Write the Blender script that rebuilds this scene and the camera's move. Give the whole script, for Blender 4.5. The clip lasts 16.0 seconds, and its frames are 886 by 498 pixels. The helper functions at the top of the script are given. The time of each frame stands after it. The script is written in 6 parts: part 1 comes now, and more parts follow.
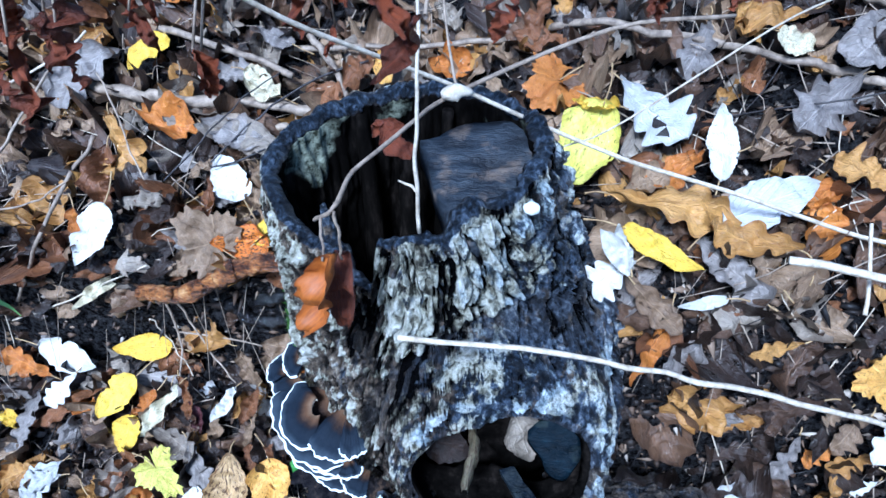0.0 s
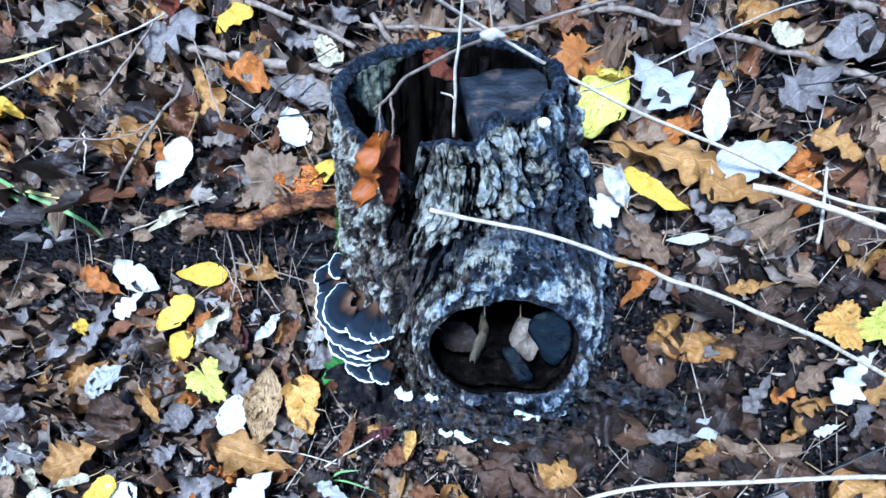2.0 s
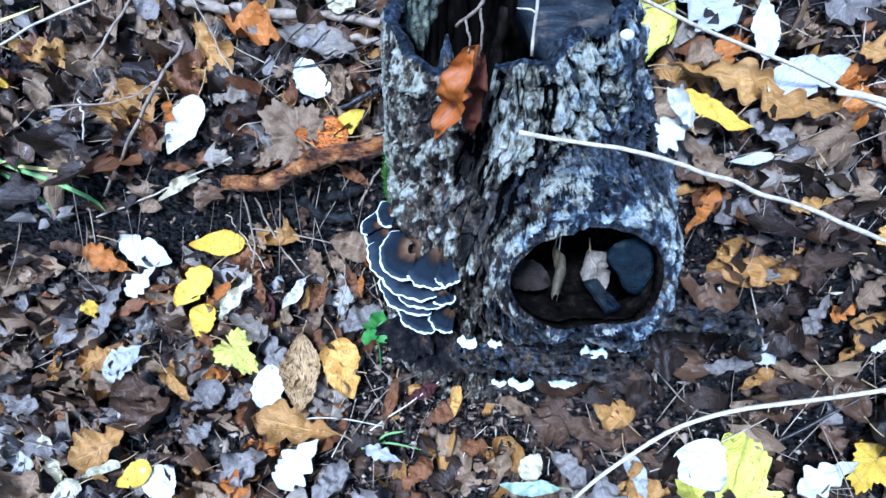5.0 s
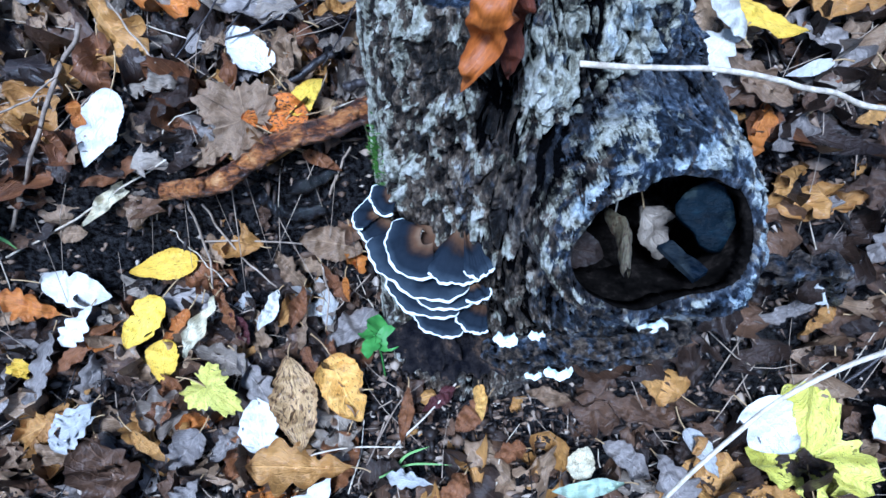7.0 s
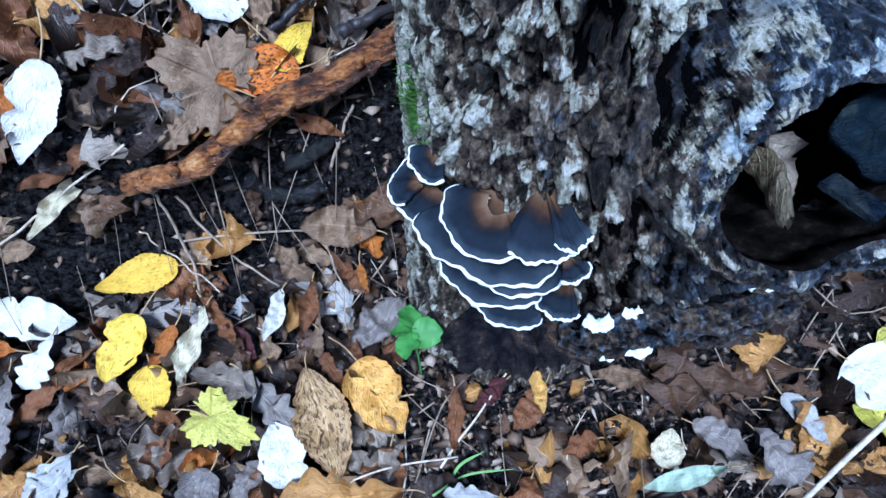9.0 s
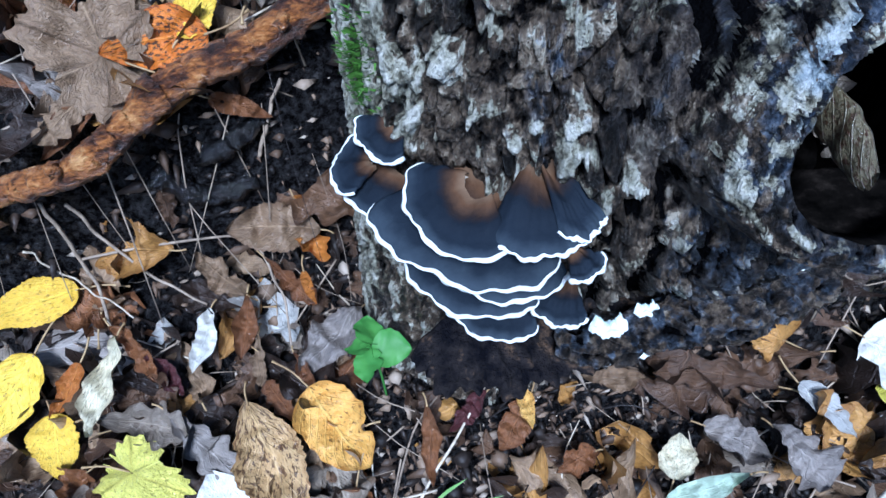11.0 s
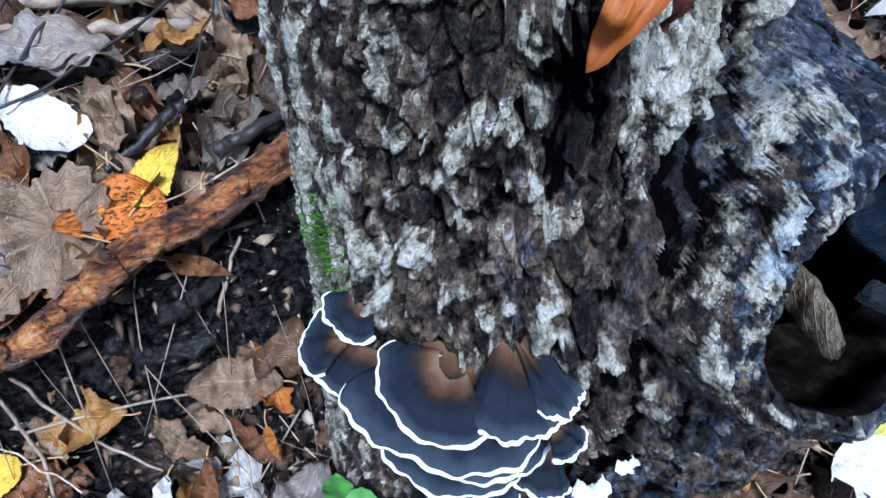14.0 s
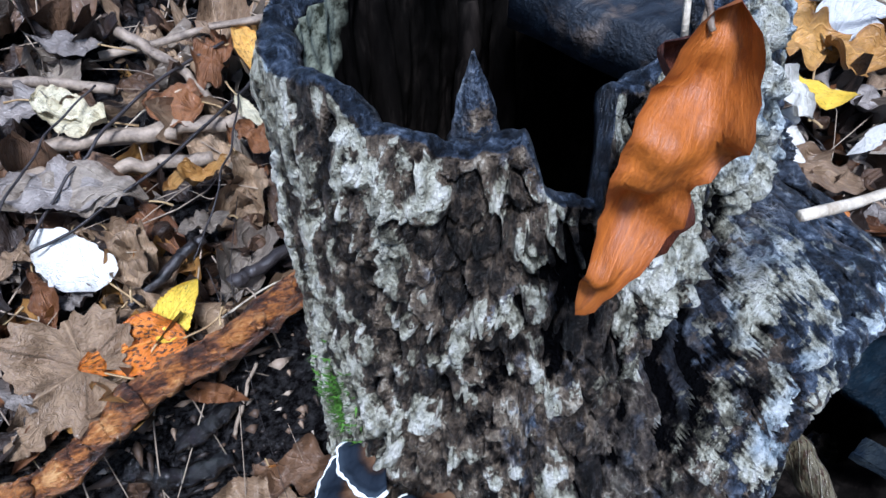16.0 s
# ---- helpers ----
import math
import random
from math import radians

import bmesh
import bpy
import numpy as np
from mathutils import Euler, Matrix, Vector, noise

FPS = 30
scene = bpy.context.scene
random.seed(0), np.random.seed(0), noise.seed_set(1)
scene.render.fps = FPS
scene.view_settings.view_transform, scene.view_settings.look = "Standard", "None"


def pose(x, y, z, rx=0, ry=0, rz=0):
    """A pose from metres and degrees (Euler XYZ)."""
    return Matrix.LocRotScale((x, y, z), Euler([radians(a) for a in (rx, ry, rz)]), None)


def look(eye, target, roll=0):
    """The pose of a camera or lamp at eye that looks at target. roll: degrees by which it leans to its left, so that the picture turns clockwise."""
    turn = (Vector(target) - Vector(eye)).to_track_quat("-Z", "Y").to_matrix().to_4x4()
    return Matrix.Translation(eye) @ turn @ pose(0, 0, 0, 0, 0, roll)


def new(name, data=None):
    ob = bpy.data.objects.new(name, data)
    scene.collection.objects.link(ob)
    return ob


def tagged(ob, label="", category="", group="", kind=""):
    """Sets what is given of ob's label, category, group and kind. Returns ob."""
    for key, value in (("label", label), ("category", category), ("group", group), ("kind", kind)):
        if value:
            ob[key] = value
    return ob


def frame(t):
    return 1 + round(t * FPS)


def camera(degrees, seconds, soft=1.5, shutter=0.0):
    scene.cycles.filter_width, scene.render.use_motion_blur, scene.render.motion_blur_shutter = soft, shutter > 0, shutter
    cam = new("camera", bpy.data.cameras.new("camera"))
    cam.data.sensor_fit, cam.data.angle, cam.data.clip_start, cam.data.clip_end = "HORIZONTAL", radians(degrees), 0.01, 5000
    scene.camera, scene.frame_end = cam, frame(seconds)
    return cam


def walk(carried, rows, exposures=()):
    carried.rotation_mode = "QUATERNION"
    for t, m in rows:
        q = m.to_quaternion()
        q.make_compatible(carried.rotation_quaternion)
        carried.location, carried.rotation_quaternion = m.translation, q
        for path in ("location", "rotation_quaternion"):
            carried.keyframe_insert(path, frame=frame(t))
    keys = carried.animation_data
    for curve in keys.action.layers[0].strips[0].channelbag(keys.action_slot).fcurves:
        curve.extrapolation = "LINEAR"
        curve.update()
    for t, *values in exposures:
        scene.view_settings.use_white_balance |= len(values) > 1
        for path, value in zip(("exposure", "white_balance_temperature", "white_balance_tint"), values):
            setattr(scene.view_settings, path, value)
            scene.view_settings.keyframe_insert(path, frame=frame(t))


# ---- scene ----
cam = camera(66.8, 16.0, soft=1.5)
PATH = [
    (0, (0.02, 0.101, 0.689), (-0.04, 1.387, -0.841), 0.3),
    (0.5, (0.025, 0.062, 0.703), (-0.061, 1.373, -0.805), 0.9),
    (1, (0.028, 0.025, 0.71), (-0.077, 1.356, -0.779), 1.5),
    (1.5, (0.033, -0.006, 0.705), (-0.114, 1.335, -0.771), 1.6),
    (2, (0.035, -0.032, 0.7), (-0.123, 1.324, -0.762), 2.2),
    (2.5, (0.04, -0.057, 0.7), (-0.134, 1.318, -0.742), 2.0),
    (3, (0.041, -0.077, 0.701), (-0.113, 1.321, -0.721), 3.0),
    (3.5, (0.024, -0.087, 0.698), (-0.068, 1.309, -0.731), 4.9),
    (4, (0.01, -0.084, 0.69), (-0.05, 1.291, -0.762), 4.9),
    (4.5, (-0.023, -0.074, 0.672), (-0.068, 1.273, -0.806), 3.9),
    (4.7, (-0.036, -0.063, 0.666), (-0.077, 1.272, -0.823), 3.1),
    (6.8, (-0.107, 0.033, 0.584), (0.047, 1.288, -0.965), 0.5),
    (7, (-0.112, 0.038, 0.577), (0.058, 1.285, -0.977), 0.1),
    (7.5, (-0.132, 0.059, 0.558), (0.059, 1.287, -1.008), -0.9),
    (8, (-0.148, 0.084, 0.538), (0.08, 1.29, -1.042), -1.2),
    (8.5, (-0.161, 0.103, 0.519), (0.101, 1.286, -1.072), -1.5),
    (8.7, (-0.163, 0.11, 0.51), (0.104, 1.275, -1.093), -1.6),
    (10.8, (-0.159, 0.17, 0.435), (0.248, 1.244, -1.203), 0.0),
    (11, (-0.158, 0.173, 0.43), (0.262, 1.247, -1.203), 0.4),
    (11.5, (-0.154, 0.177, 0.422), (0.279, 1.252, -1.208), 0.1),
    (12, (-0.153, 0.18, 0.422), (0.316, 1.286, -1.177), -0.2),
    (12.5, (-0.154, 0.186, 0.43), (0.389, 1.323, -1.123), 1.1),
    (13, (-0.156, 0.191, 0.434), (0.43, 1.355, -1.084), 1.7),
    (13.5, (-0.156, 0.195, 0.44), (0.445, 1.389, -1.048), 1.6),
    (14, (-0.154, 0.201, 0.448), (0.475, 1.424, -1.004), 1.9),
    (14.5, (-0.153, 0.206, 0.462), (0.478, 1.466, -0.958), 0.9),
    (15, (-0.15, 0.211, 0.471), (0.489, 1.507, -0.911), 0.3),
    (15.5, (-0.147, 0.214, 0.479), (0.507, 1.53, -0.878), 0.3),
    (16, (-0.145, 0.217, 0.489), (0.505, 1.559, -0.843), -0.2),
]
walk(cam, [(t, look(eye, target, roll)) for t, eye, target, roll in PATH], exposures=[(0.0, 1.10, 4520, 8), (4.5, 1.10, 4440, 8), (8.5, 0.78, 4480, 10), (11.0, 0.76, 4680, 10), (12.5, 0.80, 4620, 9), (14.5, 0.90, 5050, 13), (16.0, 0.90, 5150, 13)])

# ---------------------------------------------------------------- light
world = bpy.data.worlds.new("overcast_sky")
scene.world = world
world.use_nodes = True
_nt = world.node_tree
_sky = _nt.nodes.new("ShaderNodeTexSky")
_sky.sky_type, _sky.sun_disc = "NISHITA", False
_sky.sun_elevation, _sky.sun_rotation = radians(54), radians(212)
_sky.air_density, _sky.dust_density = 1.0, 1.2
_nt.links.new(_sky.outputs[0], _nt.nodes["Background"].inputs["Color"])
_nt.nodes["Background"].inputs["Strength"].default_value = 0.075
sun = new("sun", bpy.data.lights.new("sun", "SUN"))
sun.data.energy, sun.data.angle, sun.data.color = 3.6, radians(14), (1.0, 0.97, 0.93)
sun.matrix_world = look((-0.7, -1.3, 3.0), (0, 0.4, 0.1))


# ---------------------------------------------------------------- noise on arrays
def _hash(ix, iy, iz, seed):
    h = (ix * 374761393 + iy * 668265263 + iz * 2147483647 + seed * 1274126177) & 0xFFFFFFFF
    h = ((h ^ (h >> 13)) * 1103515245) & 0xFFFFFFFF
    h = ((h ^ (h >> 15)) * 2246822519) & 0xFFFFFFFF
    return ((h ^ (h >> 16)) & 0xFFFFFF) / float(0xFFFFFF)


def vnoise(x, y, z, seed=0):
    """Smooth value noise in -1..1 at arrays of places."""
    x, y, z = np.broadcast_arrays(np.asarray(x, float), np.asarray(y, float), np.asarray(z, float))
    ix, iy, iz = (np.floor(a).astype(np.int64) for a in (x, y, z))
    fx, fy, fz = x - ix, y - iy, z - iz
    fx, fy, fz = (f * f * (3 - 2 * f) for f in (fx, fy, fz))
    out = 0.0
    for dx in (0, 1):
        for dy in (0, 1):
            for dz in (0, 1):
                w = (fx if dx else 1 - fx) * (fy if dy else 1 - fy) * (fz if dz else 1 - fz)
                out = out + w * _hash(ix + dx, iy + dy, iz + dz, seed)
    return out * 2 - 1


def fbm(x, y, z, octaves=4, seed=0):
    total, amp, norm = 0.0, 1.0, 0.0
    for o in range(octaves):
        total = total + amp * vnoise(x * 2 ** o, y * 2 ** o, z * 2 ** o, seed + o)
        norm += amp
        amp *= 0.5
    return total / norm


def cells(u, v, seed=0):
    """Plates with jittered middles on a grid of unit cells: how far a place lies from the nearest crack, and a number for its plate."""
    u, v = np.broadcast_arrays(np.asarray(u, float), np.asarray(v, float))
    iu, iv = np.floor(u).astype(np.int64), np.floor(v).astype(np.int64)
    near, next_, pick = np.full(u.shape, 9.0), np.full(u.shape, 9.0), np.zeros(u.shape)
    for du in (-1, 0, 1):
        for dv in (-1, 0, 1):
            a, b = iu + du, iv + dv
            d = np.hypot(a + 0.1 + 0.8 * _hash(a, b, 1, seed) - u, b + 0.1 + 0.8 * _hash(a, b, 2, seed) - v)
            closer = d < near
            next_ = np.where(closer, near, np.minimum(next_, d))
            pick = np.where(closer, _hash(a, b, 3, seed), pick)
            near = np.where(closer, d, near)
    return next_ - near, pick


def smooth(a):
    a = np.clip(a, 0, 1)
    return a * a * (3 - 2 * a)


# ---------------------------------------------------------------- the lie of the land
def bank(x, y):
    """Height of the bare soil: a low foot, a steep step under the fallen branch and a bank behind, higher to the right of the stump."""
    x, y = np.asarray(x, float), np.asarray(y, float)
    left = np.interp(y, (0.15, 0.25, 0.35, 0.42, 0.47, 0.494, 0.518, 0.55, 0.58, 0.64, 0.69, 0.80, 1.10, 4.0),
                     (-0.085, -0.078, -0.055, -0.025, 0.004, 0.022, 0.163, 0.172, 0.188, 0.212, 0.235, 0.285, 0.37, 0.80))
    left = left - 0.15 * np.clip(-0.27 - x, 0, 0.25) + 0.02 * np.exp(-((x + 0.14) / 0.05) ** 2 - ((y - 0.37) / 0.05) ** 2)
    right = -0.045 + 0.31 * smooth((y - 0.265) / 0.15) + 0.4 * (np.clip(y - 0.42, 0, 0.4) + 0.4 * np.clip(y - 0.82, 0, 3))
    b = smooth((x + 0.02) / 0.15)
    low = 0.10 * np.clip(0.2 - y, 0, 3)
    return left * (1 - b) + right * b - low


def ground_z(x, y):
    near = np.exp(-((np.asarray(x, float)) ** 2 + (np.asarray(y, float) - 0.4) ** 2) / 4.0)
    return bank(x, y) + near * (0.014 * fbm(x * 9, y * 9, 0.3, 2, 11) + 0.004 * fbm(x * 60, y * 60, 0.7, 2, 12))


def ground_normal(x, y, e=0.012):
    gx = (float(bank(x + e, y)) - float(bank(x - e, y))) / (2 * e)
    gy = (float(bank(x, y + e)) - float(bank(x, y - e))) / (2 * e)
    return Vector((-gx, -gy, 1)).normalized()


# ---------------------------------------------------------------- mesh helpers
def mesh_of(name, verts, faces, material=None, uv=None, attrs=None, flat=False):
    me = bpy.data.meshes.new(name)
    me.from_pydata([tuple(v) for v in verts], [], faces)
    me.update()
    if not flat:
        me.shade_smooth()
    if uv is not None:
        layer = me.uv_layers.new(name="UVMap")
        loops = np.empty(len(me.loops), np.int32)
        me.loops.foreach_get("vertex_index", loops)
        layer.data.foreach_set("uv", np.asarray(uv, np.float32)[loops].ravel())
    for key, values in (attrs or {}).items():
        me.attributes.new(key, "FLOAT", "POINT").data.foreach_set("value", np.asarray(values, np.float32))
    if material:
        me.materials.append(material)
    return me


def part(name, me, parent, label=""):
    ob = new(name, me)
    ob.parent = parent
    return tagged(ob, label)


def grid_faces(n, m, wrap=False):
    """Quads of n rows of m points; wrap closes each row to a ring."""
    i, j = np.meshgrid(np.arange(n - 1), np.arange(m if wrap else m - 1), indexing="ij")
    k = (j + 1) % m
    return np.stack([i * m + j, i * m + k, (i + 1) * m + k, (i + 1) * m + j], -1).reshape(-1, 4)


def tube(points, radii, sides=8, seed=0, rough=0.0):
    """A closed tube along points, with a radius at each."""
    pts = [Vector(p) for p in points]
    verts, faces = [], []
    ref = Vector((0.13, 0.21, 0.97))
    for i, p in enumerate(pts):
        d = (pts[min(i + 1, len(pts) - 1)] - pts[max(i - 1, 0)]).normalized()
        a = d.cross(ref)
        if a.length < 0.1:
            a = d.cross(Vector((1, 0, 0)))
        a.normalize()
        b = d.cross(a)
        for s in range(sides):
            t = 2 * math.pi * s / sides
            k = radii[i] * (1 + rough * float(vnoise(i * 0.7, s * 1.3, seed * 3.1, seed)))
            verts.append(p + a * math.cos(t) * k + b * math.sin(t) * k)
    n = len(pts)
    faces = [tuple(int(v) for v in f) for f in grid_faces(n, sides, True)]
    faces.append(tuple(range(sides - 1, -1, -1)))
    faces.append(tuple((n - 1) * sides + s for s in range(sides)))
    return verts, faces


def curve(points, n, wobble=0.0, seed=0):
    """A smooth line of n points through a few."""
    p = [Vector(q) for q in points]
    p = [p[0] * 2 - p[1]] + p + [p[-1] * 2 - p[-2]]
    out, spans = [], len(p) - 3
    for k in range(n):
        u = k / (n - 1) * spans
        i = min(int(u), spans - 1)
        t = u - i
        a, b, c, d = p[i], p[i + 1], p[i + 2], p[i + 3]
        q = 0.5 * ((2 * b) + (c - a) * t + (2 * a - 5 * b + 4 * c - d) * t * t + (3 * b - a - 3 * c + d) * t ** 3)
        if wobble:
            q = q + wobble * Vector([float(vnoise(k * 0.35, ax * 7.7, seed, seed)) for ax in range(3)])
        out.append(q)
    return out


# ---------------------------------------------------------------- materials
class Nodes:
    def __init__(self, name, rough=0.5, spec=0.5):
        self.m = bpy.data.materials.new(name)
        self.m.use_nodes = True
        self.t = self.m.node_tree
        self.b = self.t.nodes["Principled BSDF"]
        self.b.inputs["Roughness"].default_value = rough
        self.b.inputs["Specular IOR Level"].default_value = spec

    def add(self, kind, **inputs):
        n = self.t.nodes.new("ShaderNode" + kind)
        for k, v in inputs.items():
            self.put(n.inputs[k.replace("_", " ")], v)
        return n

    def put(self, socket, v):
        if isinstance(v, bpy.types.NodeSocket):
            self.t.links.new(v, socket)
        else:
            socket.default_value = v

    def coords(self, kind="Object", scale=(1, 1, 1)):
        mp = self.add("Mapping", Vector=self.add("TexCoord").outputs[kind])
        mp.inputs["Scale"].default_value = scale
        return mp.outputs[0]

    def noise(self, vector, scale, detail=4, rough=0.6):
        return self.add("TexNoise", Vector=vector, Scale=scale, Detail=detail, Roughness=rough).outputs[0]

    def ramp(self, fac, *stops):
        n = self.add("ValToRGB", Fac=fac)
        e = n.color_ramp.elements
        while len(e) < len(stops):
            e.new(0.5)
        for el, (pos, col) in zip(e, stops):
            el.position = pos
            el.color = (*col, 1) if len(col) == 3 else col
        return n.outputs[0]

    def mix(self, fac, a, b, mode="MIX"):
        n = self.add("Mix")
        n.data_type, n.blend_type = "RGBA", mode
        self.put(n.inputs[0], fac)
        for s, v in ((n.inputs[6], a), (n.inputs[7], b)):
            self.put(s, (*v, 1) if isinstance(v, tuple) and len(v) == 3 else v)
        return n.outputs[2]

    def math(self, op, a, b=0.0, c=0.0):
        n = self.add("Math")
        n.operation = op
        for s, v in zip(n.inputs, (a, b, c)):
            self.put(s, v)
        return n.outputs[0]

    def value(self, lo, hi, fac):
        return self.add("MapRange", Value=fac, To_Min=lo, To_Max=hi).outputs[0]

    def attr(self, name):
        n = self.add("Attribute")
        n.attribute_name = name
        return n.outputs["Fac"]

    def done(self, color, rough=None, bump=None, strength=0.4, distance=0.002):
        self.put(self.b.inputs["Base Color"], (*color, 1) if isinstance(color, tuple) else color)
        if rough is not None:
            self.put(self.b.inputs["Roughness"], rough)
        if bump is not None:
            n = self.add("Bump", Height=bump, Strength=strength, Distance=distance)
            self.put(self.b.inputs["Normal"], n.outputs[0])
            self.put(self.b.inputs["Coat Normal"], n.outputs[0])
        return self.m


def soil_material():
    n = Nodes("wet_soil", 0.5, 0.3)
    v = n.coords()
    a = n.noise(v, 14, 5)
    b = n.noise(v, 170, 6, 0.7)
    c = n.noise(v, 620, 3, 0.6)
    col = n.ramp(b, (0.36, (0.002, 0.002, 0.0025)), (0.48, (0.016, 0.015, 0.016)), (0.60, (0.042, 0.040, 0.042)), (0.76, (0.15, 0.135, 0.125)))
    col = n.mix(n.value(0.0, 0.7, a), col, (0.006, 0.005, 0.005))
    # away from the stump the ground is a carpet of old leaves
    cells = n.add("TexVoronoi", Vector=v, Scale=24)
    edge = n.add("TexVoronoi", Vector=v, Scale=24)
    edge.feature = "DISTANCE_TO_EDGE"
    pick = n.add("SeparateColor", Color=cells.outputs["Color"]).outputs[0]
    carpet = n.ramp(pick, (0.0, (0.02, 0.012, 0.009)), (0.45, (0.10, 0.058, 0.034)), (0.75, (0.24, 0.16, 0.10)), (0.93, (0.40, 0.30, 0.20)), (1.0, (0.62, 0.42, 0.08)))
    carpet = n.mix(n.ramp(edge.outputs["Distance"], (0.03, (1, 1, 1)), (0.12, (0, 0, 0))), carpet, (0.01, 0.008, 0.007))
    from_stump = n.add("VectorMath", Vector=v)
    from_stump.operation = "SUBTRACT"
    n.put(from_stump.inputs[1], (0.0, 0.55, 0.1))
    away = n.add("VectorMath", Vector=from_stump.outputs[0])
    away.operation = "LENGTH"
    col = n.mix(n.ramp(n.math("MULTIPLY", away.outputs["Value"], 0.1), (0.062, (0, 0, 0)), (0.078, (1, 1, 1))), col, carpet)
    n.put(n.b.inputs["Specular IOR Level"], n.ramp(b, (0.45, (0, 0, 0)), (0.62, (0.5, 0.5, 0.5))))
    return n.done(col, n.value(0.2, 0.7, c), n.math("ADD", b, n.math("MULTIPLY", c, 0.6)), 1.0, 0.012)


def bark_material():
    n = Nodes("wet_weathered_bark", 0.5, 0.5)
    v = n.coords()
    vs = n.coords(scale=(1, 1, 0.55))
    ridge, pale, damp_shade, tone = n.attr("ridge"), n.attr("pale"), n.attr("damp_shade"), n.attr("tone")
    fine = n.noise(vs, 240, 5, 0.66)
    mid = n.noise(vs, 42, 5, 0.65)
    speck = n.noise(v, 520, 4, 0.7)
    # flecks a few millimetres across, each with its own tone and hue
    wob = n.add("VectorMath")
    wob.operation = "MULTIPLY_ADD"
    n.put(wob.inputs[0], n.add("TexNoise", Vector=v, Scale=160, Detail=4, Roughness=0.7).outputs[1])
    n.put(wob.inputs[1], (0.010, 0.010, 0.010))
    n.put(wob.inputs[2], vs)
    flake = n.add("SeparateColor", Color=n.add("TexVoronoi", Vector=wob.outputs[0], Scale=230).outputs["Color"])
    k = n.math("ADD", n.math("MULTIPLY", tone, 0.50), n.math("ADD", n.math("MULTIPLY", n.math("SUBTRACT", fine, 0.5), 1.25), 0.31))
    k = n.math("ADD", k, n.math("MULTIPLY", n.math("SUBTRACT", flake.outputs[0], 0.5), 0.20))
    # wet black plates with the sky's blue reflection painted in, browner on the shaded side
    col = n.ramp(k, (0.30, (0.002, 0.0025, 0.004)), (0.48, (0.013, 0.018, 0.028)), (0.62, (0.058, 0.076, 0.110)), (0.77, (0.17, 0.20, 0.25)), (0.92, (0.50, 0.54, 0.56)))
    brown = n.ramp(k, (0.30, (0.003, 0.0025, 0.002)), (0.48, (0.026, 0.019, 0.0135)), (0.62, (0.100, 0.073, 0.050)), (0.78, (0.23, 0.18, 0.125)), (0.93, (0.58, 0.52, 0.41)))
    col = n.mix(n.ramp(n.math("ADD", n.attr("brown"), n.math("ADD", n.math("MULTIPLY", n.math("SUBTRACT", mid, 0.5), 1.7), n.math("MULTIPLY", n.math("SUBTRACT", flake.outputs[1], 0.5), 0.5))), (0.38, (0, 0, 0)), (0.62, (1, 1, 1))), col, brown)
    # torn pale patches, the cool ones tinted with the sky's reflected blue
    lich = n.ramp(k, (0.30, (0.030, 0.027, 0.019)), (0.50, (0.22, 0.205, 0.145)), (0.66, (0.56, 0.545, 0.42)), (0.92, (0.86, 0.84, 0.74)))
    cool = n.ramp(k, (0.30, (0.025, 0.032, 0.042)), (0.50, (0.14, 0.18, 0.21)), (0.68, (0.42, 0.49, 0.52)), (0.92, (0.80, 0.86, 0.87)))
    lich = n.mix(n.ramp(n.math("SUBTRACT", n.noise(v, 34, 3), n.math("MULTIPLY", n.math("SUBTRACT", n.attr("brown"), 0.4), 0.35)), (0.50, (0, 0, 0)), (0.62, (1, 1, 1))), lich, cool)
    patch = n.math("ADD", pale, n.math("ADD", n.math("MULTIPLY", n.math("SUBTRACT", n.noise(vs, 150, 5, 0.7), 0.5), 1.5), n.math("MULTIPLY", n.math("SUBTRACT", tone, 0.5), 0.75)))
    fac = n.ramp(patch, (0.62, (0, 0, 0)), (0.66, (1, 1, 1)))
    col = n.mix(n.math("MULTIPLY", fac, 0.88), col, lich)
    # dark patches, plus the painted shade of the knothole mouth and its groove
    black = n.ramp(n.math("ADD", damp_shade, n.math("MULTIPLY", n.math("SUBTRACT", mid, 0.5), 0.9)), (0.4, (0, 0, 0)), (0.6, (1, 1, 1)))
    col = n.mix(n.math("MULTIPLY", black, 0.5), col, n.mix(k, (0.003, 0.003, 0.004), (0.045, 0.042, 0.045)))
    # shade of the fissures put into the colour by relief height, gloss cut likewise
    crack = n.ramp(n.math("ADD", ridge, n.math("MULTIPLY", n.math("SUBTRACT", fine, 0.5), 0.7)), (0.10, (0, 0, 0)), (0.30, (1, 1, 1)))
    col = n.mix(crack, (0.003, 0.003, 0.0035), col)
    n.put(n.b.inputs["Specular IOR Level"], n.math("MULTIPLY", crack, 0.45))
    h = n.math("ADD", n.math("MULTIPLY", fac, 0.35), n.math("ADD", n.math("MULTIPLY", fine, 1.5), n.math("MULTIPLY", speck, 0.35)))
    n.put(n.b.inputs["Coat Weight"], n.math("MULTIPLY", crack, 0.12))
    n.b.inputs["Coat Roughness"].default_value = 0.2
    return n.done(col, n.value(0.20, 0.55, speck), h, 1.0, 0.008)


